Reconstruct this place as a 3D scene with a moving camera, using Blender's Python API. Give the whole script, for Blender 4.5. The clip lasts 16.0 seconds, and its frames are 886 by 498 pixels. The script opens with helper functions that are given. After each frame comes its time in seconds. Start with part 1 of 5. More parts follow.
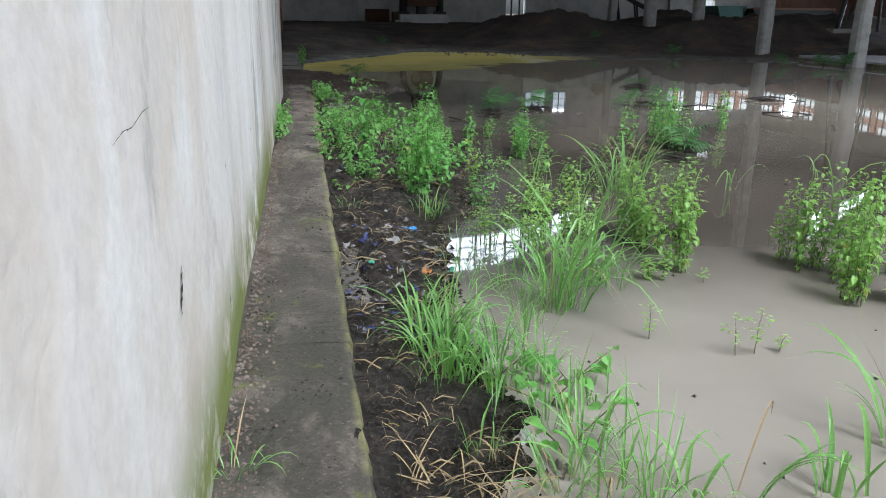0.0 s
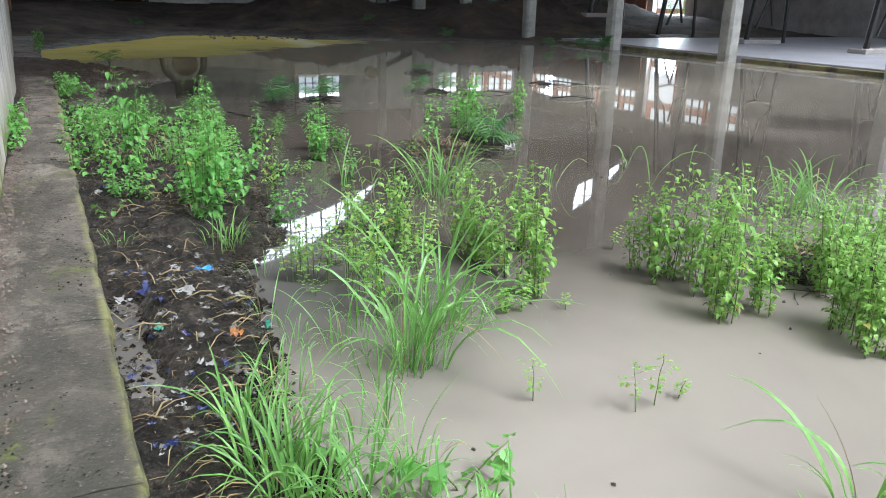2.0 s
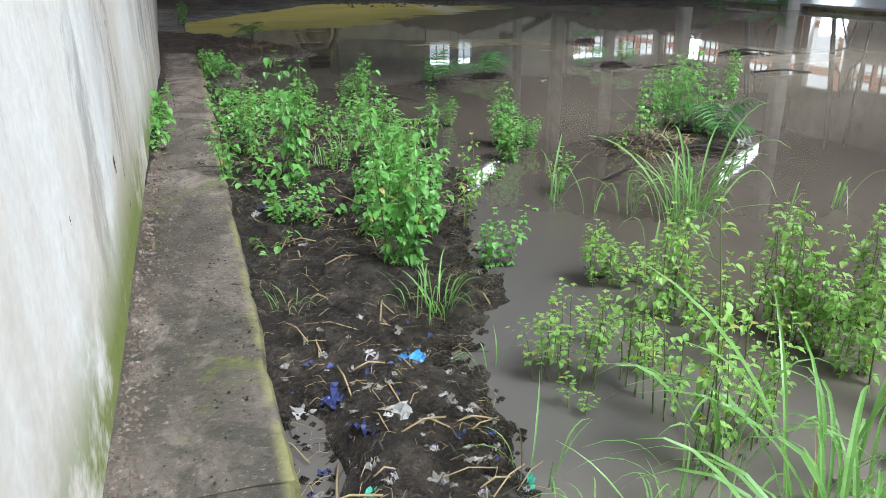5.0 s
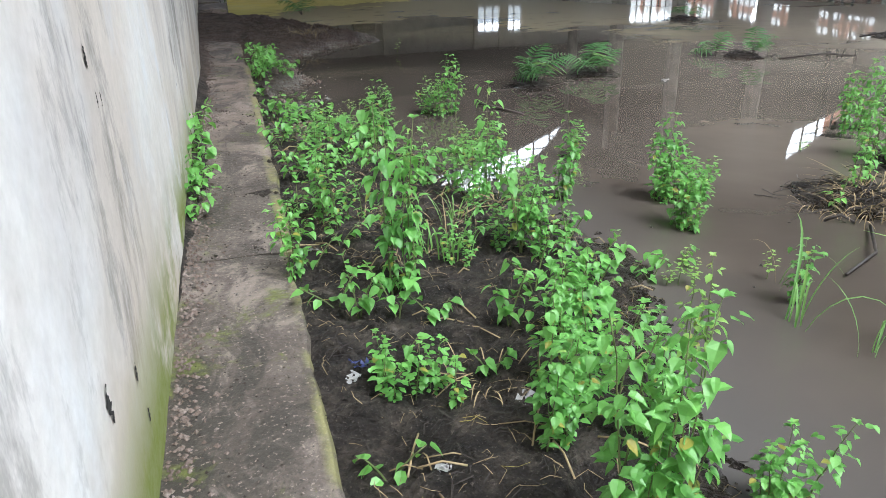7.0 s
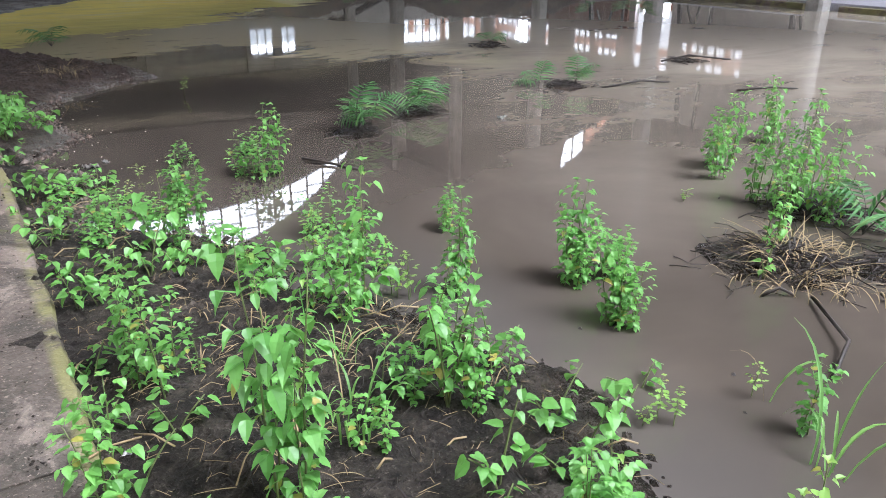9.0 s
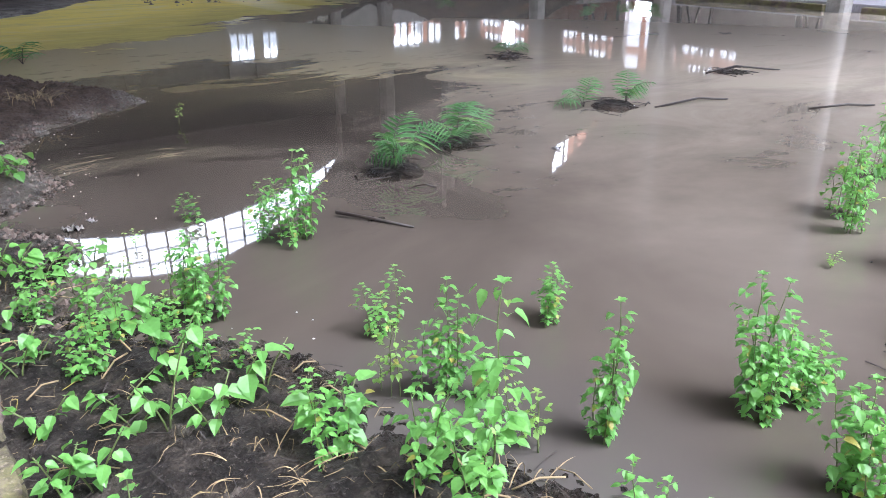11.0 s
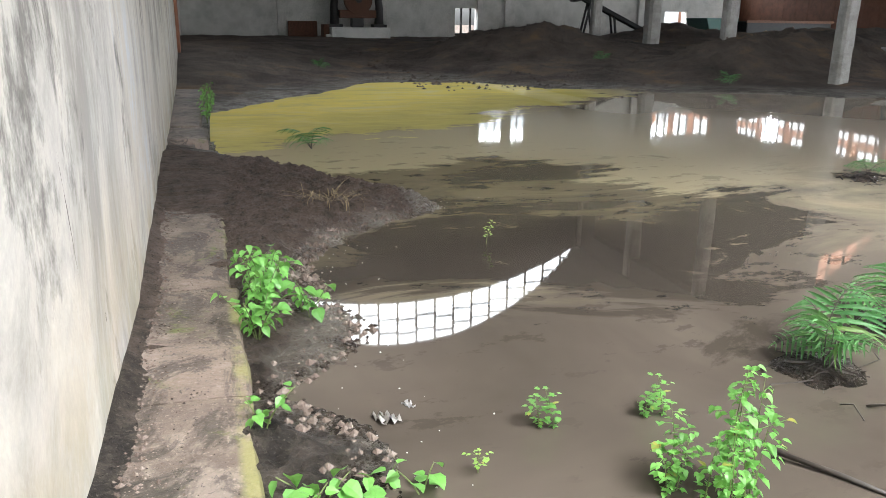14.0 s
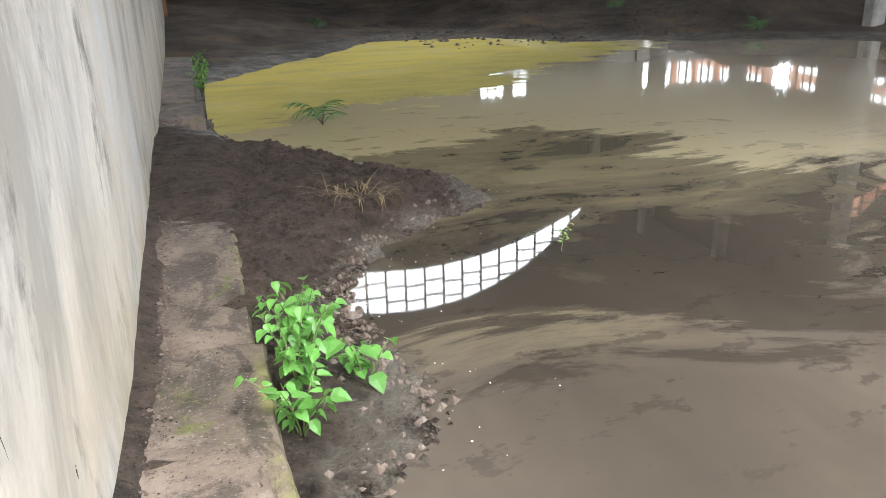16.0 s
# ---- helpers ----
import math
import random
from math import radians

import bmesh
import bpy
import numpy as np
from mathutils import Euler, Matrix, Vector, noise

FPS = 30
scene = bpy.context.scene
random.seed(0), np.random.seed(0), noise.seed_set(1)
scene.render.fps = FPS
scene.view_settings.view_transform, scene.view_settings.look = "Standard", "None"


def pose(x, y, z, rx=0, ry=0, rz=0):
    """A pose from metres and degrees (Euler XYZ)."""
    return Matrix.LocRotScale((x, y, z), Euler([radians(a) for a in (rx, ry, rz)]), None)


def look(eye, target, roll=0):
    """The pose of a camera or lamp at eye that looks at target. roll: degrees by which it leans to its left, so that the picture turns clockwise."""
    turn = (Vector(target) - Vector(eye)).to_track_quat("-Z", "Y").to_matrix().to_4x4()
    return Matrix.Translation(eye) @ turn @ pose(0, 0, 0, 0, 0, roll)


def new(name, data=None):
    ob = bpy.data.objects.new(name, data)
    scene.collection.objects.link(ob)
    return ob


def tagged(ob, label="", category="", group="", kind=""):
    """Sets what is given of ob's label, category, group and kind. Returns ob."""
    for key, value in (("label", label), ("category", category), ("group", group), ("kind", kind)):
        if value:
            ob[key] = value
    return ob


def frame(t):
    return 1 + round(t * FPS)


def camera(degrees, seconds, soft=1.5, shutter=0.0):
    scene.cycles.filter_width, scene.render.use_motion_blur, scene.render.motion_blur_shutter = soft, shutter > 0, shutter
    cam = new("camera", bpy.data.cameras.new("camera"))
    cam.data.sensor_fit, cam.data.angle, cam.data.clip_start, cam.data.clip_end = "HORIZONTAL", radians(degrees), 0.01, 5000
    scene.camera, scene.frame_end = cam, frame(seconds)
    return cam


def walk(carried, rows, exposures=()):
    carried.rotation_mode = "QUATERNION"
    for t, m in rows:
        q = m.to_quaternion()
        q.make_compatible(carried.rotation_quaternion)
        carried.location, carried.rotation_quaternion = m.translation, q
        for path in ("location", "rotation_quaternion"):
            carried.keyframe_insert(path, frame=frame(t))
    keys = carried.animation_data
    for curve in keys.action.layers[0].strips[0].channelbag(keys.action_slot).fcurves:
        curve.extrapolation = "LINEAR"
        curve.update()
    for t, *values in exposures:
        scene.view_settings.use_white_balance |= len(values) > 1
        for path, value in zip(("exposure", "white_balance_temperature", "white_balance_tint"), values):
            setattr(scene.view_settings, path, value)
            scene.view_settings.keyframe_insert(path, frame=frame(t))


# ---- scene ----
cam = camera(60.9, 16.0, 0.8)
PATH = [
    (0, (0.146, 0.405, 1.478), (0.494, 2.281, 0.876), 0.6),
    (0.5, (0.174, 0.638, 1.462), (0.593, 2.491, 0.835), -0.5),
    (1, (0.235, 0.884, 1.476), (0.787, 2.709, 0.87), -0.2),
    (1.5, (0.239, 1.124, 1.457), (1.035, 2.856, 0.851), 1.5),
    (2, (0.19, 1.345, 1.477), (1.073, 3.024, 0.842), 1.4),
    (2.5, (0.196, 1.625, 1.467), (0.999, 3.328, 0.793), 0.4),
    (3, (0.232, 1.821, 1.46), (1.132, 3.468, 0.768), -0.2),
    (3.5, (0.232, 2.075, 1.478), (1.272, 3.637, 0.787), -0.3),
    (4, (0.216, 2.283, 1.473), (1.152, 3.918, 0.802), -1.4),
    (4.5, (0.221, 2.617, 1.463), (0.924, 4.364, 0.789), -0.9),
    (5, (0.172, 2.94, 1.429), (0.755, 4.713, 0.708), -0.4),
    (5.2, (0.156, 3.079, 1.459), (0.725, 4.85, 0.725), -1.4),
    (7.3, (0.173, 5.039, 1.558), (0.645, 6.804, 0.744), -1.1),
    (7.5, (0.198, 5.177, 1.553), (0.696, 6.935, 0.741), -1.1),
    (8, (0.182, 5.471, 1.528), (0.8, 7.19, 0.715), -0.4),
    (8.5, (0.197, 5.787, 1.558), (1.092, 7.391, 0.768), 0.1),
    (8.7, (0.205, 5.893, 1.548), (1.151, 7.475, 0.771), 0.2),
    (10.8, (0.315, 7.088, 1.551), (1.39, 8.574, 0.753), -0.1),
    (11, (0.377, 7.251, 1.546), (1.406, 8.783, 0.776), -0.3),
    (11.5, (0.364, 7.612, 1.568), (1.477, 9.129, 0.89), 0.6),
    (12, (0.39, 7.907, 1.533), (1.567, 9.383, 0.875), 1.5),
    (12.5, (0.413, 8.162, 1.551), (1.595, 9.643, 0.911), 1.1),
    (13, (0.37, 8.419, 1.596), (1.67, 9.829, 1.028), 0.4),
    (13.5, (0.336, 8.683, 1.551), (1.437, 10.239, 0.945), 0.3),
    (13.7, (0.355, 8.838, 1.52), (1.224, 10.523, 0.882), -0.6),
    (14, (0.277, 9.055, 1.56), (0.833, 10.889, 0.985), 0.7),
    (14.5, (0.237, 9.437, 1.548), (0.748, 11.297, 1.02), 0.7),
    (15, (0.196, 9.651, 1.576), (0.695, 11.503, 1.009), -1.1),
    (15.5, (0.223, 9.977, 1.572), (0.648, 11.825, 0.938), -1.8),
    (16, (0.23, 10.256, 1.558), (0.778, 12.053, 0.873), -1.3),
]
walk(cam, [(t, look(eye, target, roll)) for t, eye, target, roll in PATH], [(0, 0.98, 5670, 6), (1, 1.1, 5690, 6), (1.6, 1.38, 5700, 5), (2.5, 1.38, 5720, 5), (4, 1.46, 5720, 6), (5, 1.36, 5770, 5), (8, 1.6, 5770, 11), (11, 2.02, 5560, 17), (12.5, 2.3, 5690, 13), (13.5, 2.36, 5870, 11), (14.2, 2.42, 6220, 8), (15.5, 2.46, 6220, 8), (16, 2.52, 6220, 8)])

# ---- light ----
world = bpy.data.worlds.new("sky")
scene.world = world
world.use_nodes = True
wn = world.node_tree.nodes
sky = wn.new("ShaderNodeTexSky")
sky.sky_type = "NISHITA"
sky.sun_disc = False
sky.sun_elevation = radians(58)
sky.sun_rotation = radians(150)
sky.dust_density = 4.0
sky.air_density = 1.0
cloud = wn.new("ShaderNodeHueSaturation")
cloud.inputs["Saturation"].default_value = 0.35
world.node_tree.links.new(sky.outputs[0], cloud.inputs["Color"])
world.node_tree.links.new(cloud.outputs[0], wn["Background"].inputs[0])
wn["Background"].inputs[1].default_value = 0.14
sun = new("sun", bpy.data.lights.new("sun", "SUN"))
sun.data.energy, sun.data.angle, sun.data.color = 1.5, radians(22), (1.0, 0.985, 0.96)
sun.matrix_world = look((0, 0, 0), (-0.35, 0.6, -1.1))


def opening_light(y0, y1, z0, z1, watts):
    """Daylight that stands in a window of the right-hand wall."""
    lamp = new("window_daylight", bpy.data.lights.new("window_daylight", "AREA"))
    lamp.data.shape, lamp.data.size, lamp.data.size_y = "RECTANGLE", z1 - z0, y1 - y0
    lamp.data.energy, lamp.data.color = watts * (y1 - y0) * (z1 - z0), (0.94, 0.97, 1.0)
    lamp.matrix_world = look((33.52, (y0 + y1) / 2, (z0 + z1) / 2), (30, (y0 + y1) / 2, (z0 + z1) / 2 - 0.4))


opening_light(45.3, 51.6, 3.9, 5.2, 34.0)
opening_light(35.3, 37.6, 0.5, 2.3, 90.0)


# ---- materials ----
class Nodes:
    """A small wrapper round one material's node tree."""

    def __init__(self, name):
        self.m = bpy.data.materials.new(name)
        self.m.use_nodes = True
        self.t = self.m.node_tree
        self.b = self.t.nodes["Principled BSDF"]
        self.pos = self.t.nodes.new("ShaderNodeNewGeometry").outputs["Position"]

    def node(self, kind, **inputs):
        n = self.t.nodes.new("ShaderNode" + kind)
        for k, v in inputs.items():
            self.put(n.inputs[k.replace("_", " ")], v)
        return n

    def put(self, socket, v):
        if isinstance(v, bpy.types.NodeSocket):
            self.t.links.new(v, socket)
        else:
            socket.default_value = v

    def noise(self, scale, detail=4.0, rough=0.6, stretch=None, distort=0.0):
        v = self.pos
        if stretch:
            mp = self.node("Mapping", Vector=v)
            mp.inputs["Scale"].default_value = stretch
            v = mp.outputs[0]
        return self.node("TexNoise", Vector=v, Scale=scale, Detail=detail, Roughness=rough, Distortion=distort).outputs["Fac"]

    def ramp(self, fac, stops):
        r = self.node("ValToRGB", Fac=fac)
        e = r.color_ramp.elements
        while len(e) < len(stops):
            e.new(0.5)
        for el, (p, c) in zip(e, stops):
            el.position = p
            el.color = (*c, 1) if len(c) == 3 else c
        return r.outputs[0]

    def grey(self, fac, a, b, lo=0.0, hi=1.0):
        n = self.node("MapRange", Value=fac)
        n.inputs[1].default_value, n.inputs[2].default_value = a, b
        n.inputs[3].default_value, n.inputs[4].default_value = lo, hi
        return n.outputs[0]

    def mix(self, fac, a, b, blend="MIX"):
        n = self.t.nodes.new("ShaderNodeMix")
        n.data_type, n.blend_type = "RGBA", blend
        self.put(n.inputs[0], fac)
        for s, v in ((n.inputs[6], a), (n.inputs[7], b)):
            self.put(s, (*v, 1) if isinstance(v, tuple) and len(v) == 3 else v)
        return n.outputs[2]

    def math(self, op, a, b=0.0):
        n = self.t.nodes.new("ShaderNodeMath")
        n.operation = op
        self.put(n.inputs[0], a)
        self.put(n.inputs[1], b)
        return n.outputs[0]

    def axis(self, k):
        return self.node("SeparateXYZ", Vector=self.pos).outputs[k]

    def finish(self, colour, rough=0.8, bump=None, strength=0.3, dist=0.02, **more):
        self.put(self.b.inputs["Base Color"], (*colour, 1) if isinstance(colour, tuple) else colour)
        self.put(self.b.inputs["Roughness"], rough)
        if bump is not None:
            n = self.node("Bump", Height=bump, Strength=strength, Distance=dist)
            self.t.links.new(n.outputs[0], self.b.inputs["Normal"])
        for k, v in more.items():
            self.put(self.b.inputs[k.replace("_", " ")], v)
        return self.m


def plaster_wall():
    n = Nodes("old_limewash")
    streak = n.noise(0.9, 5, 0.55, (1.9, 1.9, 0.38), 0.6)
    patch = n.noise(0.8, 7, 0.65, (1.0, 1.0, 0.6), 0.4)
    fine = n.noise(28, 4, 0.6)
    c = n.ramp(patch, [(0.3, (0.62, 0.60, 0.58)), (0.45, (0.74, 0.69, 0.64)), (0.58, (0.80, 0.78, 0.75)), (0.72, (0.70, 0.73, 0.76))])
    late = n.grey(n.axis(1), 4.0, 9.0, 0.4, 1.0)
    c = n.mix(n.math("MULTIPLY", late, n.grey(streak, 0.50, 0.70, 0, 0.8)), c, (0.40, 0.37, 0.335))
    c = n.mix(n.grey(n.noise(0.55, 5, 0.6, (1.3, 1.3, 0.8), 0.4), 0.48, 0.62, 0, 0.6), c, (0.58, 0.48, 0.39))
    c = n.mix(n.grey(streak, 0.28, 0.42, 0.6, 0.0), c, (0.85, 0.84, 0.83))
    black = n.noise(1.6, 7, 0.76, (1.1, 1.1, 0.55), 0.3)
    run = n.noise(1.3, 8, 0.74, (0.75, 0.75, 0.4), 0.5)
    # stained tones past y 5.5, darkened overall to offset too much light here
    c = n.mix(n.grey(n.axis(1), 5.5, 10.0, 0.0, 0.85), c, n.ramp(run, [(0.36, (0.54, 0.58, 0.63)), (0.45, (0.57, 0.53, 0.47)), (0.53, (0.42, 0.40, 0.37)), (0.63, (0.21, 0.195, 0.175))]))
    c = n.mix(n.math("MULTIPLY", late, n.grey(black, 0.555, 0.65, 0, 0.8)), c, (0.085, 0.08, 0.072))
    # algae that creeps up from the foot of the wall
    moss = n.math("MULTIPLY", n.grey(n.axis(2), 0.27, 0.6, 1, 0), n.grey(n.noise(1.8, 5, 0.7), 0.38, 0.5))
    damp = n.math("MULTIPLY", n.grey(n.axis(2), 0.15, 1.1, 0.8, 0), n.grey(n.noise(1.6, 5, 0.7), 0.38, 0.6))
    c = n.mix(damp, c, (0.42, 0.34, 0.235))
    c = n.mix(n.math("MULTIPLY", moss, n.grey(n.axis(1), 8.5, 11.0, 1.0, 0.15)), c, (0.155, 0.185, 0.022))
    c = n.mix(n.grey(fine, 0.35, 0.7, 0.0, 0.22), c, (0.35, 0.32, 0.28))
    return n.finish(c, 0.85, n.math("ADD", n.math("MULTIPLY", patch, 2.0), fine), 0.22, 0.015)


def concrete(name, lo, mid, hi, bump=0.4, rough=0.85, moss=0.0, scale=1.0):
    n = Nodes(name)
    a, b = n.noise(1.3 * scale, 7, 0.65), n.noise(34 * scale, 4, 0.65)
    c = n.ramp(a, [(0.3, lo), (0.5, mid), (0.7, hi)])
    c = n.mix(n.grey(b, 0.4, 0.72, 0, 0.65), c, tuple(v * 0.35 for v in mid))
    c = n.mix(n.grey(n.noise(11 * scale, 5, 0.7), 0.58, 0.72, 0, 0.4), c, tuple(v * 1.25 for v in hi))
    if moss:
        # further in the slabs are drier and browner
        c = n.mix(n.math("MULTIPLY", n.grey(n.axis(1), 8.5, 11.5), n.grey(a, 0.35, 0.6, 0.15, 0.6)), c, (0.21, 0.155, 0.122))
        # trodden pale patches, wet black ones, and worn aggregate that shows as light specks
        c = n.mix(n.grey(n.noise(3.1, 8, 0.72, (1.0, 0.7, 1.0), 0.8), 0.52, 0.60, 0, 0.6), c, tuple(v * 1.35 for v in hi))
        c = n.mix(n.grey(n.noise(2.2, 8, 0.74, (1.3, 0.8, 1.0), 0.9), 0.50, 0.56, 0, 0.72), c, (0.026, 0.022, 0.016))
        c = n.mix(n.grey(n.noise(60, 3, 0.7), 0.60, 0.66, 0, 0.75), c, tuple(v * 1.5 for v in hi))
        c = n.mix(n.grey(n.noise(48, 4, 0.75, None, 0.5), 0.60, 0.66, 0, 0.85), c, (0.018, 0.015, 0.011))
        # a dark film of algae on the damp first stretch
        c = n.mix(n.math("MULTIPLY", n.grey(n.axis(1), 6.8, 3.4, 0, 0.7), n.grey(n.noise(1.1, 7, 0.7, (1.5, 0.8, 1.0), 0.6), 0.36, 0.55, 0.35, 1.0)), c, (0.036, 0.034, 0.023))
        green = n.noise(3.2, 7, 0.72, None, 0.5)
        patch = n.math("MULTIPLY", n.grey(n.axis(1), 6.2, 7.0), n.grey(n.axis(1), 8.3, 8.0))
        c = n.mix(n.grey(n.math("ADD", green, n.math("MULTIPLY", n.math("MULTIPLY", patch, n.grey(n.axis(0), 0.12, -0.1)), 0.09)), 0.585, 0.66, 0, moss), c, n.mix(n.grey(b, 0.35, 0.65), (0.05, 0.062, 0.014), (0.13, 0.145, 0.028)))
        c = n.mix(n.math("MULTIPLY", n.grey(n.axis(0), 0.265, 0.295), n.grey(n.noise(4.0, 5, 0.7), 0.42, 0.56, 0, 0.75)), c, (0.20, 0.19, 0.07))
    return n.finish(c, rough, n.math("ADD", n.math("MULTIPLY", a, 1.5), b), bump, 0.015)


def mud():
    n = Nodes("wet_mud")
    a, b, f = n.noise(0.9, 6, 0.6), n.noise(7, 8, 0.72), n.noise(70, 4, 0.7)
    c = n.ramp(b, [(0.32, (0.011, 0.0085, 0.0065)), (0.48, (0.032, 0.025, 0.019)), (0.6, (0.080, 0.064, 0.050)), (0.74, (0.19, 0.16, 0.132))])
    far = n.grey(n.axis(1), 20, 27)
    # far soil is browner, and lightened to make up for weak light there
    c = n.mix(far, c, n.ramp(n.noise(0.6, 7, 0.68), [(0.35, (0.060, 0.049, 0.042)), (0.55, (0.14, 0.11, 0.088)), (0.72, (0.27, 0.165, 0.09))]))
    tongue = n.math("MULTIPLY", n.grey(n.axis(1), 11.5, 13.5), n.grey(n.axis(1), 19, 17.5))
    c = n.mix(n.math("MULTIPLY", tongue, n.grey(b, 0.35, 0.65, 0.25, 0.95)), c, (0.125, 0.088, 0.068))
    # pale crust that dries along the water's edge
    pale = n.math("MULTIPLY", n.grey(n.axis(2), 0.015, 0.075, 1, 0), n.grey(n.noise(2.2, 6, 0.7), 0.45, 0.56))
    late = n.math("MULTIPLY", n.grey(n.axis(1), 9.5, 12.5, 0.1, 1.0), n.math("ADD", n.grey(n.axis(0), 2.6, 2.2), n.grey(n.axis(1), 20, 22)))
    c = n.mix(n.math("MULTIPLY", n.math("MULTIPLY", pale, late), 0.8), c, (0.25, 0.225, 0.19))
    c = n.mix(n.grey(f, 0.57, 0.68, 0, 0.65), c, (0.18, 0.155, 0.13))
    c = n.mix(n.grey(n.noise(38, 5, 0.75), 0.56, 0.64, 0, 0.8), c, (0.009, 0.007, 0.0055))
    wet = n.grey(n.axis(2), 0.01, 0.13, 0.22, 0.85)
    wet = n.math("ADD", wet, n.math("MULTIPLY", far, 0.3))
    return n.finish(c, n.math("ADD", wet, n.grey(f, 0.3, 0.7, -0.12, 0.12)), n.math("ADD", n.math("MULTIPLY", b, 3.0), n.math("MULTIPLY", f, 1.4)), 1.0, 0.04, Specular_IOR_Level=0.32)


def water():
    n = Nodes("muddy_water")
    yy, xx = n.axis(1), n.axis(0)
    a = n.noise(0.35, 5, 0.6, None, 0.6)
    # pale silt near the start, clearer brown water further in (its colour also darkened for the roof's reflection),
    # olive towards the far shore
    film = n.noise(0.6, 9, 0.68, (0.8, 1.5, 1.0), 0.9)
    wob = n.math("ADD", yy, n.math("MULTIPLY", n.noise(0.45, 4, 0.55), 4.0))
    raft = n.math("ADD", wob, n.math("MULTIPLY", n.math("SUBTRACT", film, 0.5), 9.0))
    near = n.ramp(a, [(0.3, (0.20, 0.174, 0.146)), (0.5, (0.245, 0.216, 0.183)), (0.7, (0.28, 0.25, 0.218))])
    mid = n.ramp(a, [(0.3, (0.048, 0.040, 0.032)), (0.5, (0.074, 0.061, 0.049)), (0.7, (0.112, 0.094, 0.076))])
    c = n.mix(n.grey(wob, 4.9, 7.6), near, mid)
    olive = n.math("MULTIPLY", n.math("MULTIPLY", n.grey(raft, 15.6, 18.0), n.grey(yy, 12.4, 14.5)), n.grey(xx, 13.0, 6.0))
    c = n.mix(n.math("MULTIPLY", olive, 0.9), c, (0.42, 0.36, 0.215))
    tan = n.math("MULTIPLY", n.grey(xx, 3.0, 9.0), n.grey(raft, 9.0, 15.0))
    c = n.mix(n.math("MULTIPLY", tan, 0.88), c, (0.38, 0.33, 0.262))
    # greyer shallows along the bank, partly a dark reflection put in the colour
    shallow = n.math("MULTIPLY", n.grey(n.math("ADD", xx, n.math("MULTIPLY", a, 1.4)), 3.1, 2.0), n.math("MULTIPLY", n.grey(wob, 5.4, 6.6), n.grey(yy, 10.0, 8.5)))
    c = n.mix(n.math("MULTIPLY", shallow, 0.8), c, (0.082, 0.077, 0.073))
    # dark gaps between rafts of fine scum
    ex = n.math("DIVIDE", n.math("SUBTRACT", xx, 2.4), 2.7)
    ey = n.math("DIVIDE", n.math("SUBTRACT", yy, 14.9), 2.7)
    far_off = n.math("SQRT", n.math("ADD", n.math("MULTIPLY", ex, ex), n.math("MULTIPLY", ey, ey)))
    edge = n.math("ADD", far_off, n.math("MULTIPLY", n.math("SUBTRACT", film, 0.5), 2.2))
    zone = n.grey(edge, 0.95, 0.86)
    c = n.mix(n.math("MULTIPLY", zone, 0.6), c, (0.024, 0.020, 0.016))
    ring = n.math("MULTIPLY", n.grey(edge, 1.5, 1.1), n.grey(n.noise(2.4, 7, 0.7, (1, 1.7, 1)), 0.57, 0.60))
    c = n.mix(n.math("MULTIPLY", ring, 0.4), c, (0.024, 0.020, 0.017))
    belt = n.math("MULTIPLY", n.grey(yy, 13, 15), n.grey(film, 0.62, 0.64))
    c = n.mix(n.math("MULTIPLY", belt, 0.28), c, (0.035, 0.030, 0.024))
    # sulphur-yellow scum that lies along the far shore
    lim = n.math("ADD", n.math("MULTIPLY", xx, 0.7), n.math("MULTIPLY", n.math("ADD", n.noise(0.55, 8, 0.7, (0.7, 1.3, 1), 0.5), n.math("MULTIPLY", n.noise(1.5, 8, 0.72, (0.6, 1.6, 1), 0.8), 0.35)), 7.0))
    yel = n.math("MULTIPLY", n.grey(n.math("SUBTRACT", yy, lim), 13.4, 13.7), n.grey(xx, 11.0, 8.5))
    deep = n.grey(n.math("SUBTRACT", yy, lim), 13.8, 17.5)
    yc = n.mix(deep, (0.40, 0.35, 0.13), n.ramp(n.noise(0.8, 7, 0.72, (0.6, 1.5, 1), 0.6), [(0.35, (0.52, 0.46, 0.21)), (0.5, (0.70, 0.58, 0.16)), (0.66, (0.64, 0.57, 0.28))]))
    c = n.mix(yel, c, yc)
    n.b.inputs["IOR"].default_value = 1.33
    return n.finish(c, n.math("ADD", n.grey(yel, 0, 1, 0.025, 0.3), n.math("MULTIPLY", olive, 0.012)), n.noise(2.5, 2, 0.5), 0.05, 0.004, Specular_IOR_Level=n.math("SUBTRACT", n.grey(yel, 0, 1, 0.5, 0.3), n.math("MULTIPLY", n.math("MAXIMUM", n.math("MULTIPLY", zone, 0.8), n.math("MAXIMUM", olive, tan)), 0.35)))


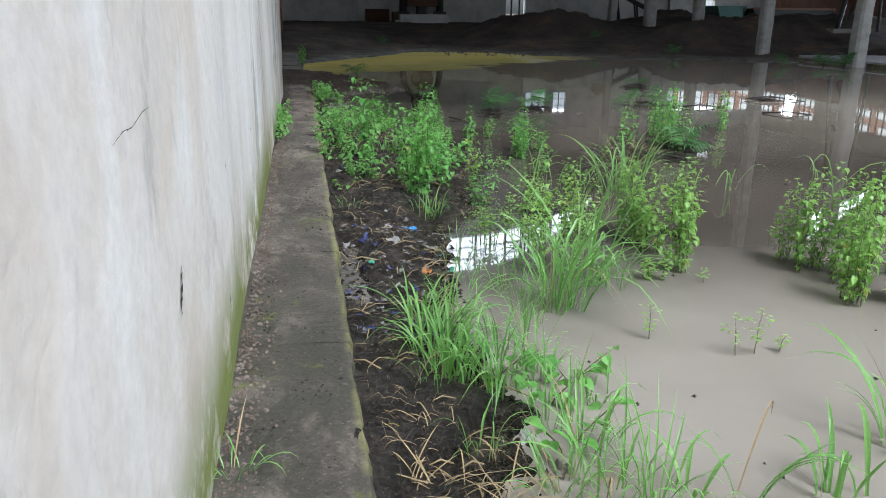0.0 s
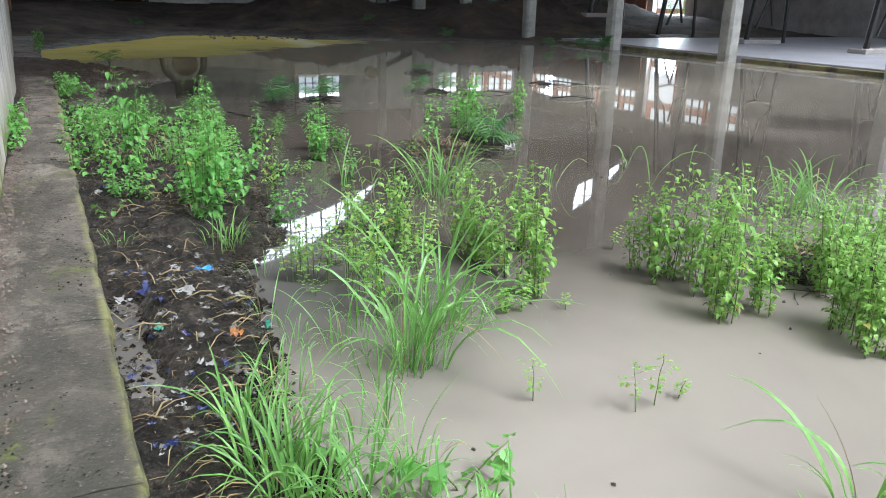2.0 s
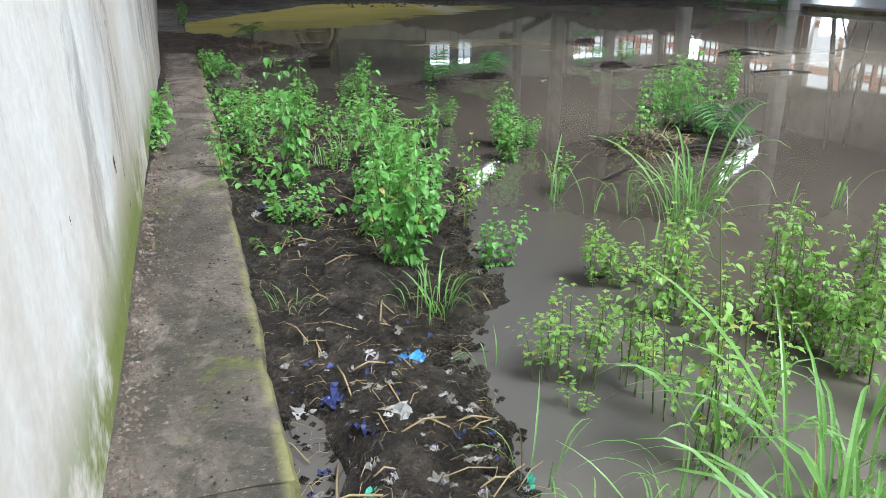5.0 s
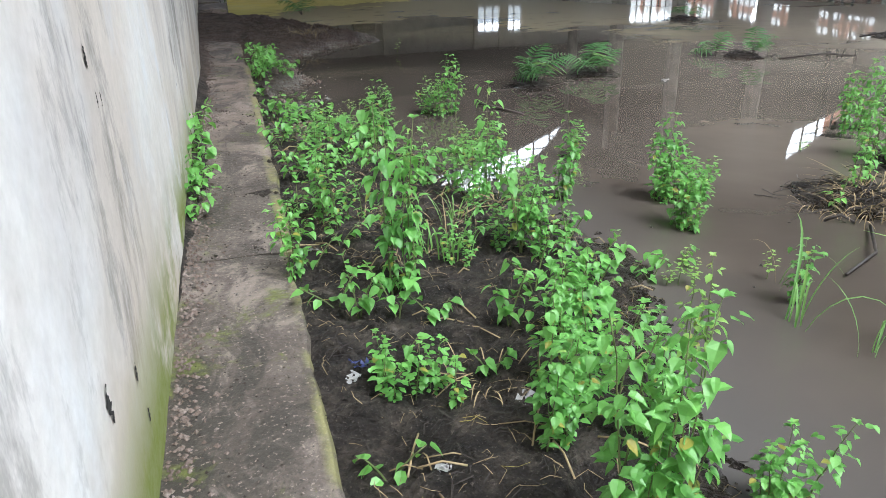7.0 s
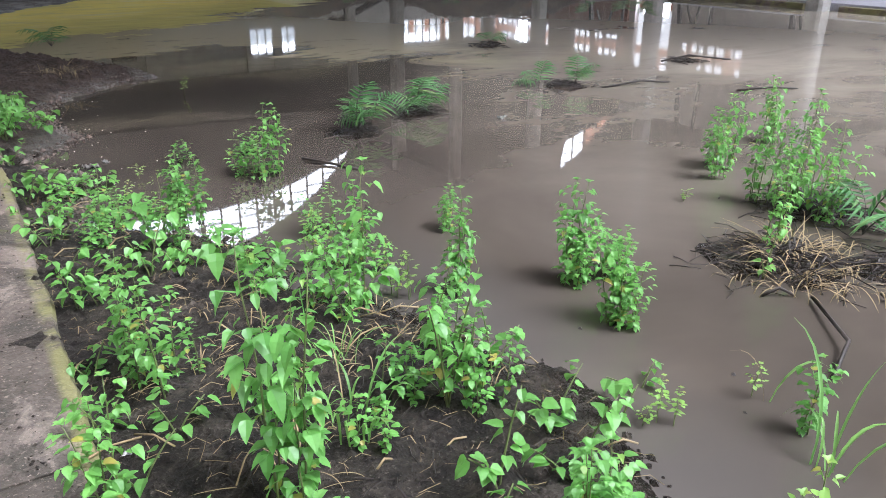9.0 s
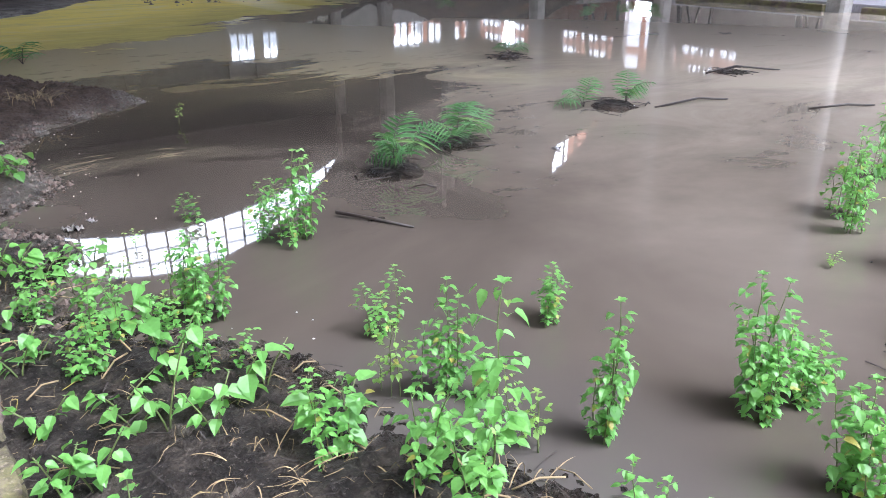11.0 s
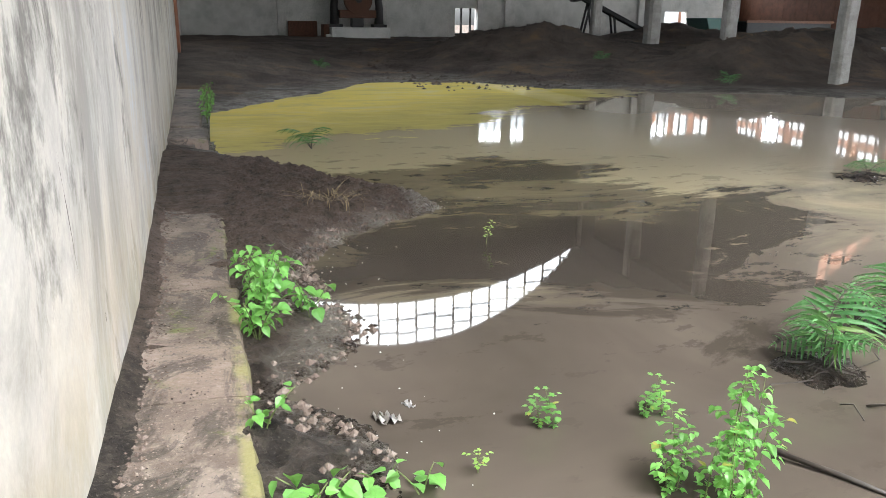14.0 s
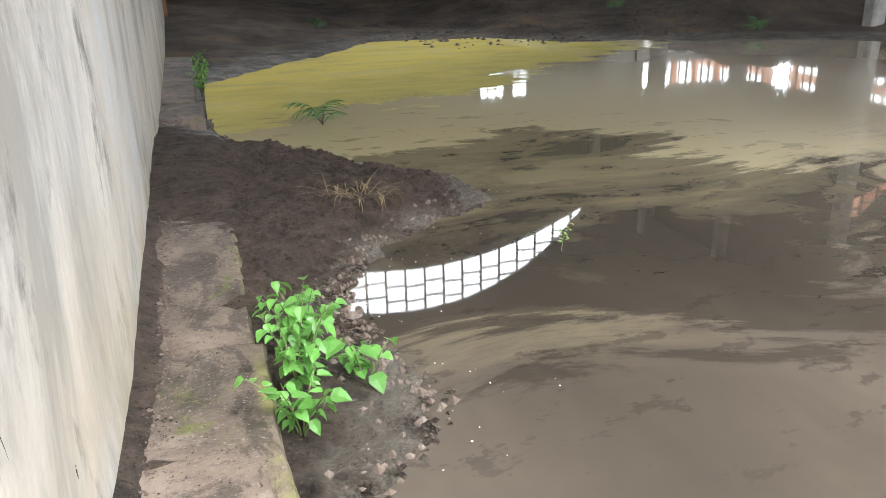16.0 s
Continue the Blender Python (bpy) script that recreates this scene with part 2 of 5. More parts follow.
def leaf(name, lo, hi, through_colour, amount=0.3, rough=0.45):
    n = Nodes(name)
    g = n.t.nodes.new("ShaderNodeNewGeometry").outputs["Random Per Island"]
    o = n.t.nodes.new("ShaderNodeObjectInfo").outputs["Random"]
    c = n.mix(n.math("MULTIPLY", n.math("ADD", g, o), 0.5), lo, hi)
    c = n.mix(n.grey(n.noise(60, 3), 0.35, 0.7, 0, 0.35), c, tuple(v * 0.6 for v in lo))
    c = n.mix(n.grey(g, 0.94, 0.97), c, (0.32, 0.27, 0.06))
    n.finish(c, rough)
    tr = n.node("BsdfTranslucent", Color=(*through_colour, 1))
    mx = n.node("MixShader", Fac=amount)
    n.t.links.new(n.b.outputs[0], mx.inputs[1])
    n.t.links.new(tr.outputs[0], mx.inputs[2])
    n.t.links.new(mx.outputs[0], n.t.nodes["Material Output"].inputs[0])
    return n.m


def plain(name, colour, rough=0.6, metallic=0.0, vary=0.5, scale=14.0, bump=0.2):
    n = Nodes(name)
    a = n.noise(scale, 5, 0.65)
    c = n.mix(n.grey(a, 0.35, 0.7), colour, tuple(v * vary for v in colour))
    return n.finish(c, rough, a, bump, 0.01, Metallic=metallic)


M = {
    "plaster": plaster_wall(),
    "ledge": concrete("weathered_concrete", (0.030, 0.025, 0.018), (0.070, 0.056, 0.044), (0.17, 0.138, 0.115), 0.8, 0.7, 0.8),
    "farwall": concrete("dirty_whitewash", (0.42, 0.41, 0.38), (0.58, 0.57, 0.53), (0.68, 0.66, 0.62), 0.2, 0.9),
    "greywall": concrete("grey_render", (0.26, 0.235, 0.22), (0.36, 0.325, 0.305), (0.45, 0.415, 0.39), 0.3, 0.9),
    "column": concrete("column_concrete", (0.26, 0.25, 0.22), (0.40, 0.385, 0.35), (0.52, 0.50, 0.46), 0.6, 0.9, 0.0, 2.0),
    "slab": concrete("wet_floor_concrete", (0.34, 0.33, 0.36), (0.42, 0.41, 0.45), (0.52, 0.51, 0.55), 0.15, 0.35),
    "mud": mud(),
    "water": water(),
    "roof": plain("sooty_roof_sheet", (0.06, 0.054, 0.05), 0.9, 0.0, 0.7, 0.5, 0.0),
    "brick": concrete("orange_brick", (0.24, 0.10, 0.055), (0.34, 0.15, 0.085), (0.40, 0.22, 0.14), 0.4, 0.9, 0.0, 3.0),
    "rust": plain("rusty_iron", (0.13, 0.06, 0.035), 0.85, 0.2, 0.45),
    "panel": plain("rust_brown_sheet", (0.16, 0.06, 0.03), 0.8, 0.0, 0.6, 2.5),
    "iron": plain("dark_iron", (0.035, 0.032, 0.03), 0.6, 0.3),
    "bar": plain("window_bar", (0.05, 0.048, 0.045), 0.7),
    "green": plain("green_paint", (0.05, 0.12, 0.10), 0.7),
    "soot": plain("sooty_steel", (0.02, 0.019, 0.018), 0.8),
    "leaf": leaf("weed_leaf", (0.060, 0.18, 0.036), (0.22, 0.49, 0.115), (0.31, 0.62, 0.13), 0.36, 0.42),
    "leaf_yellow": leaf("pale_weed_leaf", (0.11, 0.225, 0.04), (0.31, 0.52, 0.12), (0.40, 0.64, 0.13), 0.33, 0.42),
    "blade": leaf("grass_blade", (0.06, 0.18, 0.045), (0.28, 0.48, 0.13), (0.32, 0.58, 0.14), 0.36, 0.38),
    "straw": leaf("dry_straw", (0.22, 0.16, 0.08), (0.38, 0.29, 0.16), (0.35, 0.27, 0.14), 0.15, 0.8),
    "fern": leaf("fern_frond", (0.035, 0.12, 0.035), (0.12, 0.28, 0.09), (0.15, 0.36, 0.09)),
    "stem": plain("green_stem", (0.13, 0.17, 0.05), 0.6),
    "crumb": concrete("broken_plaster", (0.06, 0.045, 0.036), (0.13, 0.095, 0.075), (0.26, 0.22, 0.19), 0.3, 0.9, 0.0, 12.0),
    "foam": plain("pale_foam", (0.5, 0.49, 0.46), 0.5),
    "white": plain("white_render", (0.78, 0.77, 0.74), 0.8, 0.0, 0.9, 2.0),
    # near-black that stands for the shade inside cracks and holes
    "recess_shade": plain("painted_recess_shade", (0.018, 0.015, 0.012), 0.95),
    "twig": plain("wet_twig", (0.035, 0.026, 0.02), 0.6),
}


# ---- mesh helpers ----
def mesh_of(name, verts, faces, material, smooth=False):
    me = bpy.data.meshes.new(name)
    me.from_pydata([tuple(v) for v in verts], [], faces)
    me.materials.append(material)
    if smooth:
        me.polygons.foreach_set("use_smooth", [True] * len(me.polygons))
    me.update()
    return me


def part(name, data, parent, label=""):
    ob = new(name, data)
    ob.parent = parent
    if label:
        ob["label"] = label
    return ob


def boxes(bs):
    """Verts and faces of axis-aligned boxes (x0, x1, y0, y1, z0, z1)."""
    v, f = [], []
    for x0, x1, y0, y1, z0, z1 in bs:
        k = len(v)
        v += [(x, y, z) for z in (z0, z1) for x, y in ((x0, y0), (x1, y0), (x1, y1), (x0, y1))]
        f += [tuple(k + i for i in q) for q in ((3, 2, 1, 0), (4, 5, 6, 7), (0, 1, 5, 4), (1, 2, 6, 5), (2, 3, 7, 6), (3, 0, 4, 7))]
    return v, f


def box_mesh(name, bs, material, bevel=0.0):
    me = mesh_of(name, *boxes(bs), material)
    if bevel:
        bm = bmesh.new()
        bm.from_mesh(me)
        bmesh.ops.bevel(bm, geom=bm.edges[:], offset=bevel, segments=2, affect="EDGES", profile=0.5)
        bm.to_mesh(me)
        bm.free()
    return me


def tube(points, radii, sides=6):
    """Verts and faces of a tube through points."""
    v, f = [], []
    pts = [Vector(p) for p in points]
    for i, p in enumerate(pts):
        d = (pts[min(i + 1, len(pts) - 1)] - pts[max(i - 1, 0)]).normalized()
        a = d.orthogonal().normalized()
        b = d.cross(a)
        r = radii[i] if isinstance(radii, (list, tuple)) else radii
        v += [p + r * (math.cos(t) * a + math.sin(t) * b) for t in (2 * math.pi * k / sides for k in range(sides))]
    for i in range(len(pts) - 1):
        for k in range(sides):
            q = (k + 1) % sides
            f.append((i * sides + k, i * sides + q, (i + 1) * sides + q, (i + 1) * sides + k))
    f += [tuple(range(sides))[::-1], tuple((len(pts) - 1) * sides + k for k in range(sides))]
    return v, f


def join(*geos):
    v, f = [], []
    for gv, gf in geos:
        k = len(v)
        v += list(gv)
        f += [tuple(k + i for i in q) for q in gf]
    return v, f


def wall_boxes(along, u0, u1, z0, z1, a, b, holes):
    """Boxes of a wall that runs in 'x' or 'y' from u0 to u1, from a to b across, with rectangular holes (u, u, z, z)."""
    us = sorted({u0, u1, *(h[0] for h in holes), *(h[1] for h in holes)})
    zs = sorted({z0, z1, *(h[2] for h in holes), *(h[3] for h in holes)})
    out = []
    for p, q in zip(us, us[1:]):
        run = None
        for r, s in zip(zs, zs[1:]):
            hole = any(h[0] <= p and q <= h[1] and h[2] <= r and s <= h[3] for h in holes)
            if hole:
                run = None
            elif run:
                out[-1][5] = s
            else:
                out.append([p, q, a, b, r, s] if along == "x" else [a, b, p, q, r, s])
                run = True
    return out


def setting(name, me, label, category):
    return tagged(new(name, me), label, category, kind="structure")


# smooth value noise on arrays
TABLE = np.random.RandomState(5).rand(256, 256)


def vnoise(x, y):
    xi, yi = np.floor(x).astype(int), np.floor(y).astype(int)
    fx, fy = x - xi, y - yi
    fx, fy = fx * fx * (3 - 2 * fx), fy * fy * (3 - 2 * fy)
    t = lambda i, j: TABLE[(xi + i) % 256, (yi + j) % 256]
    return (t(0, 0) * (1 - fx) + t(1, 0) * fx) * (1 - fy) + (t(0, 1) * (1 - fx) + t(1, 1) * fx) * fy - 0.5


def fbm(x, y, octaves=4):
    return sum(vnoise(x * 2 ** k + 17 * k, y * 2 ** k + 31 * k) / 2 ** k for k in range(octaves))


def smooth(t):
    t = np.clip(t, 0, 1)
    return t * t * (3 - 2 * t)


# ---- ground and water ----
BANK_Y = [-8, 2.3, 2.9, 3.6, 4.1, 4.5, 5.0, 5.3, 5.64, 5.95, 6.6, 7.1, 7.4, 7.9, 8.35, 8.75, 9.0, 9.66, 10.04, 10.41, 10.62, 11.1, 11.5, 11.8, 12.07, 12.45, 12.7, 13.1, 13.9, 14.5, 15.3, 16.0, 16.6, 17.4, 18.5, 22, 24]
BANK_X = [0.9, 0.78, 0.88, 0.8, 0.9, 0.96, 1.03, 1.06, 1.22, 1.42, 1.5, 1.72, 1.8, 1.88, 1.85, 1.62, 1.45, 1.39, 1.16, 0.79, 0.67, 0.72, 0.8, 0.66, 0.47, 0.83, 1.0, 0.84, 0.8, 1.07, 2.1, 2.0, 1.5, 0.55, 0.25, 0.2, 0.2]
SHORE_X = [-20, 0.0, 0.55, 1.9, 3.2, 4.4, 7.25, 8.2, 10.7, 14.5, 16.6, 17.5, 40]
SHORE_Y = [22.6, 22.8, 23.4, 25.7, 27.6, 29.3, 29.4, 27.4, 26.0, 24.0, 23.2, 23.0, 23.0]
ISLES = [(3.55, 8.1, 0.3, 0.05), (2.95, 11.65, 0.16, 0.03), (3.75, 12.05, 0.15, 0.03), (5.75, 12.35, 0.22, 0.035), (6.95, 15.4, 0.22, 0.05), (8.3, 12.9, 0.15, 0.025), (3.95, 7.75, 0.2, 0.035), (4.15, 4.05, 0.36, 0.04), (4.45, 8.5, 0.3, 0.04)]
HEAPS = [(11.6, 34.6, 2.7, 1.8, 0.85), (9.3, 35.5, 1.5, 1.2, 0.35), (15.4, 29.2, 1.8, 1.5, 0.7), (18.4, 30.4, 2.4, 1.8, 0.85), (21.5, 31.5, 2.2, 1.8, 0.7), (19.5, 38.5, 3.0, 2.5, 0.8), (24.0, 36.0, 2.4, 2.0, 0.6), (13.5, 38.0, 2.0, 2.0, 0.45), (20.3, 24.6, 1.4, 0.6, 0.3), (27.5, 35.0, 2.5, 1.5, 0.7)]


def ground_height(x, y):
    bx = np.interp(y, BANK_Y, BANK_X) + 0.22 * fbm(x * 1.6, y * 2.6) + 0.11 * fbm(x * 8, y * 8, 4)
    d = bx - x
    bank = np.where(d > 0, 0.10 * smooth(d / 0.55) + 0.012, np.maximum(d * 0.35, -0.2))
    bank = bank + np.where(d > 0, 0.07 * smooth(d / 0.4), 0.0) * fbm(x * 5, y * 5, 4) + 0.02 * fbm(x * 22, y * 22, 3) * smooth(d / 0.1 + 0.5)
    # a puddle beside the ledge
    bank = bank - 0.17 * np.exp(-((x - 0.37 - 0.05 * fbm(x * 3, y * 3)) / 0.11) ** 2) * smooth((y - 3.9) / 0.3) * smooth((5.3 - y) / 0.3)
    # the tongue of silt that buries the ledge
    tongue = np.exp(-((y - 16.6) / 1.25) ** 2) * smooth((1.9 - x) / 2.0) * 0.16
    bank = bank + np.where(d > 0, tongue, 0)
    bank = np.where(y > 18.6, np.minimum(bank, 0.02 - 0.02 * (y - 18.6)), bank)
    sy = np.interp(x, SHORE_X, SHORE_Y) + 0.9 * fbm(x * 0.7, y * 0.7) + 0.25 * fbm(x * 4, y * 4, 3)
    e = y - sy
    far = np.where(e > 0, 0.03 + 0.75 * smooth(e / 13.0) + 0.10 * fbm(x * 0.8, y * 0.8) * smooth(e / 3), np.maximum(e * 0.15, -0.2))
    far = far + np.where(e > 0, 0.03, 0.0) * fbm(x * 6, y * 6, 3) * smooth(e / 0.6)
    for hx, hy, rx, ry, hh in HEAPS:
        g = np.exp(-((x - hx) / rx) ** 2 - ((y - hy) / ry) ** 2)
        far = far + hh * g * (1 + 0.35 * fbm(x * 2.2, y * 2.2, 4))
    h = np.maximum(bank, far)
    for ix, iy, r, hh in ISLES:
        q = np.hypot(x - ix, y - iy) / r + 0.9 * fbm(x * 4 + ix, y * 4, 3)
        h = np.maximum(h, 1.3 * hh * (1 - q * q))
    h = np.where(x > 17.0, np.maximum(h, 0.0), h)
    # drier ground outside the hall
    out = np.maximum.reduce([-1.5 - x, x - 34.5, y - 54.0, -9.0 - y])
    return np.where(out > 0, 0.2 * smooth(out / 4.0) + np.maximum(h, -0.05) * (1 - smooth(out / 4.0)), h)


def stretch(knots):
    out = []
    for a, b, step in knots:
        n = max(1, round((b - a) / step))
        out += [a + (b - a) * i / n for i in range(n)]
    return np.array(out + [knots[-1][1]])


gx = stretch([(-600, -40, 80), (-40, -1, 6), (-1, 0.24, 0.31), (0.24, 2.6, 0.032), (2.6, 7.0, 0.075), (7.0, 24, 0.2), (24, 40, 0.7), (40, 600, 80)])
gy = stretch([(-600, -20, 80), (-20, 0, 2), (0, 2, 0.1), (2, 17.8, 0.036), (17.8, 31, 0.1), (31, 43, 0.25), (43, 60, 1.0), (60, 600, 80)])
GX, GY = np.meshgrid(gx, gy)
GZ = ground_height(GX, GY)
nx, ny = len(gx), len(gy)
idx = np.arange(nx * ny).reshape(ny, nx)
quads = np.stack([idx[:-1, :-1], idx[:-1, 1:], idx[1:, 1:], idx[1:, :-1]], -1).reshape(-1, 4)
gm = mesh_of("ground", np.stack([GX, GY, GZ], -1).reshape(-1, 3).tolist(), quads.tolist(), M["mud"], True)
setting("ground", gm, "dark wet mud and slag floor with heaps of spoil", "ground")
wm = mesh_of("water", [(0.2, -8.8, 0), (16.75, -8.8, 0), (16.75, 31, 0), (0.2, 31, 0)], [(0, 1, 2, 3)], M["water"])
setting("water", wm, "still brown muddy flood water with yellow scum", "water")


def ground_zs(spots):
    """Heights under many places at once."""
    q = np.array(spots, dtype=float)
    return np.maximum(0.0, ground_height(q[:, 0], q[:, 1])).tolist()


def ground_z(x, y):
    return max(0.0, float(ground_height(np.array([float(x)]), np.array([float(y)]))[0]))


# ---- the hall ----
SPRING, CROWN, BAY, GABLE, FAR, RIGHT = 8.5, 12.8, 16.54, 40.3, 52.2, 33.2
SIDE_GABLE, SIDE_SPRING, SIDE_CROWN = 38.4, 7.9, 12.1


def wall_x(y):
    """The inner face of the long wall, which runs a little askew."""
    return -0.165 - 0.022 * np.maximum(y - 13.0, 0.0)


def wall_face(Y, Z):
    return wall_x(Y) + 0.012 * fbm(Y * 0.7, Z * 0.5, 3) + 0.004 * fbm(Y * 5, Z * 3, 3)


def long_wall():
    ys = stretch([(-9, 0, 1.0), (0, 7.2, 0.018), (7.2, 14.5, 0.04), (14.5, 32.4, 0.35)])
    zs = stretch([(-0.3, 0.1, 0.2), (0.1, 1.5, 0.022), (1.5, 2.0, 0.05), (2.0, SPRING, 0.5)])
    Y, Z = np.meshgrid(ys, zs)
    X = wall_face(Y, Z)
    n, m = len(ys), len(zs)
    v = np.stack([X, Y, Z], -1).reshape(-1, 3).tolist()
    q = np.arange(n * m).reshape(m, n)
    f = np.stack([q[:-1, :-1], q[:-1, 1:], q[1:, 1:], q[1:, :-1]], -1).reshape(-1, 4).tolist()
    k = len(v)
    for y in (-9, 32.4):
        v += [(wall_x(y) - 0.32, y, -0.3), (wall_x(y) - 0.32, y, SPRING)]
    left, right, top = [int(r[0]) for r in q], [int(r[-1]) for r in q], [int(i) for i in q[-1]]
    f += [(k, k + 1, k + 3, k + 2), tuple(left) + (k + 1, k), tuple(right)[::-1] + (k + 2, k + 3), tuple(top) + (k + 3, k + 1)]
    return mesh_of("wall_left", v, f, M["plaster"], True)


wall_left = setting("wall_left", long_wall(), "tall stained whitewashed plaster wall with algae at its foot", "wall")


def crack(pts, w, seed, name="crack", label="dark hairline crack"):
    """A jagged crack or torn hole in the plaster, widest in its middle: a flat strip whose near-black colour stands for
    the shade inside.
    """
    r = random.Random(seed)
    v, f = [], []
    n = 6 * (len(pts) - 1)
    for i in range(n + 1):
        q = min(i / 6, len(pts) - 1.001)
        (y0, z0), (y1, z1) = pts[int(q)], pts[int(q) + 1]
        u, ln = q % 1, math.hypot(y1 - y0, z1 - z0)
        py, pz = -(z1 - z0) / ln, (y1 - y0) / ln
        ww = w * r.uniform(0.35, 1.2) * (0.15 + math.sin(math.pi * i / n))
        jog = r.uniform(-0.6, 0.6) * w
        for s in (-1, 1):
            y, z = y0 + (y1 - y0) * u + py * (jog + s * ww), z0 + (z1 - z0) * u + pz * (jog + s * ww)
            v.append((float(wall_face(np.array([y]), np.array([z]))[0]) + 0.003, y, z))
    for i in range(0, len(v) - 2, 2):
        f.append((i, i + 1, i + 3, i + 2))
    part(name, mesh_of(name, v, f, M["recess_shade"]), wall_left, label)


crack([(1.70, 1.262), (1.78, 1.275), (1.86, 1.27), (1.97, 1.285), (2.05, 1.285)], 0.0012, 1)
crack([(11.4, 1.2), (11.45, 1.0), (11.5, 0.8)], 0.003, 3)
crack([(2.22, 0.885), (2.205, 0.85), (2.17, 0.81), (2.15, 0.775)], 0.009, 4, "hole", "torn hole in plaster with its shade painted dark")
crack([(3.17, 0.46), (3.172, 0.43), (3.175, 0.39)], 0.006, 5, "hole", "torn hole in plaster with its shade painted dark")
for i, (y, z, s) in enumerate(((6.75, 1.27, 0.012), (6.79, 1.16, 0.008), (6.85, 1.15, 0.008), (6.2, 0.66, 0.02), (6.55, 0.52, 0.012), (6.6, 0.36, 0.01), (3.4, 0.9, 0.006), (5.0, 0.8, 0.006), (9.4, 0.7, 0.006), (11.9, 0.5, 0.008))):
    crack([(y, z + 2.5 * s), (y + 0.2 * s, z), (y + 0.3 * s, z - 2.5 * s)], s, 10 + i, "hole", "chip in the plaster with its shade painted dark")
setting("wall_left_far", box_mesh("wall_left_far", [(-1.4, -1.06, 32.4, FAR, -0.3, 6.4)], M["farwall"]), "dirty whitewashed wall", "wall")
setting("brick_pier", box_mesh("brick_pier", [(-1.05, -0.52, 32.42, 33.1, -0.2, 8.4)], M["brick"], 0.02), "orange brick pier at the wall's end", "pier")
rh = [(30.4, 34.4, 3.8, 5.15), (35.15, 37.8, 0.3, 5.5), (38.6, 43.0, 3.9, 5.2), (45.3, 51.6, 3.9, 5.2)]
setting("wall_right", box_mesh("wall_right", wall_boxes("y", -9, FAR, -0.3, SPRING, RIGHT, RIGHT + 0.3, rh), M["greywall"]), "grey rendered wall with a high row of windows", "wall")
fh = [(13.9, 15.2, 0.5, 2.38), (15.5, 17.1, 3.9, 5.3), (17.5, 18.5, 3.9, 5.3), (26.2, 32.8, 3.9, 5.3), (27.6, 29.2, 0.6, 2.4), (30.2, 30.9, 1.3, 2.0)]
setting("wall_far", box_mesh("wall_far", wall_boxes("x", -1.2, RIGHT + 0.3, -0.3, 6.4, FAR, FAR + 0.3, fh), M["farwall"]), "dirty whitewashed end wall with high windows", "wall")
setting("ceiling_low", box_mesh("ceiling_low", [(-1.2, RIGHT + 0.3, GABLE + 0.3, FAR + 0.3, 6.4, 6.55), (BAY, RIGHT + 0.3, SIDE_GABLE + 0.26, GABLE + 0.29, 6.4, 6.55)], M["roof"]), "sooty sheet roof", "ceiling")


def arc_z(x, x0, x1, spring, crown):
    h, s = (x1 - x0) / 2, crown - spring
    r = (h * h + s * s) / (2 * s)
    return spring + math.sqrt(max(0.0, r * r - (x - (x0 + x1) / 2) ** 2)) - (r - s)


def vault(x0, x1, y0, y1, spring=SPRING, crown=CROWN, n=32):
    xs = [x0 + (x1 - x0) * i / n for i in range(n + 1)]
    v, f = [], []
    for x in xs:
        z = arc_z(x, x0, x1, spring, crown)
        v += [(x, y0, z), (x, y1, z), (x, y1, z + 0.12), (x, y0, z + 0.12)]
    for i in range(n):
        a, b = 4 * i, 4 * i + 4
        f += [(a, a + 1, b + 1, b), (a + 2, a + 3, b + 3, b + 2), (a + 1, a + 2, b + 2, b + 1), (a + 3, a, b, b + 3)]
    return v, f


ROOF_FROM = 6.5
setting("ceiling_vault", mesh_of("ceiling_vault", *vault(-0.35, BAY, ROOF_FROM, GABLE + 0.3), M["roof"]), "dark barrel-vaulted sheet roof", "ceiling")
setting("ceiling_vault_side", mesh_of("ceiling_vault_side", *vault(BAY, RIGHT + 0.15, 10.5, SIDE_GABLE + 0.3, SIDE_SPRING, SIDE_CROWN), M["roof"]), "dark barrel-vaulted sheet roof", "ceiling")


def gable(x0, x1, low, inner, solid=(), at=GABLE, spring=SPRING, crown=CROWN):
    """The wall under a vault's end, up to the lower edge of its crescent window, and from there solid where a part is bricked up."""
    n = 40
    xs = [x0 + (x1 - x0) * i / n for i in range(n + 1)]
    v, f = [], []
    for x in xs:
        z = arc_z(x, x0, x1, spring, inner)
        if solid and solid[0] <= x <= solid[1]:
            z = arc_z(x, x0, x1, spring, crown)
        v += [(x, at, low), (x, at, z), (x, at + 0.25, z), (x, at + 0.25, low)]
    for i in range(n):
        a, b = 4 * i, 4 * i + 4
        f += [(a, a + 1, b + 1, b), (a + 1, a + 2, b + 2, b + 1), (a + 2, a + 3, b + 3, b + 2), (a + 3, a, b, b + 3)]
    return v, f


setting("wall_gable", mesh_of("wall_gable", *gable(-0.35, BAY, 6.4, 10.7), M["roof"]), "dark gable wall under a crescent window", "wall")
# brick gable in dark roof colour, so its reflection in the water stays dim
setting("wall_gable_side", mesh_of("wall_gable_side", *gable(BAY, RIGHT + 0.15, 6.4, 10.1, (BAY, 28.8), SIDE_GABLE, SIDE_SPRING, SIDE_CROWN), M["roof"]), "gable wall darkened to dim its reflection, with a crescent window", "wall")


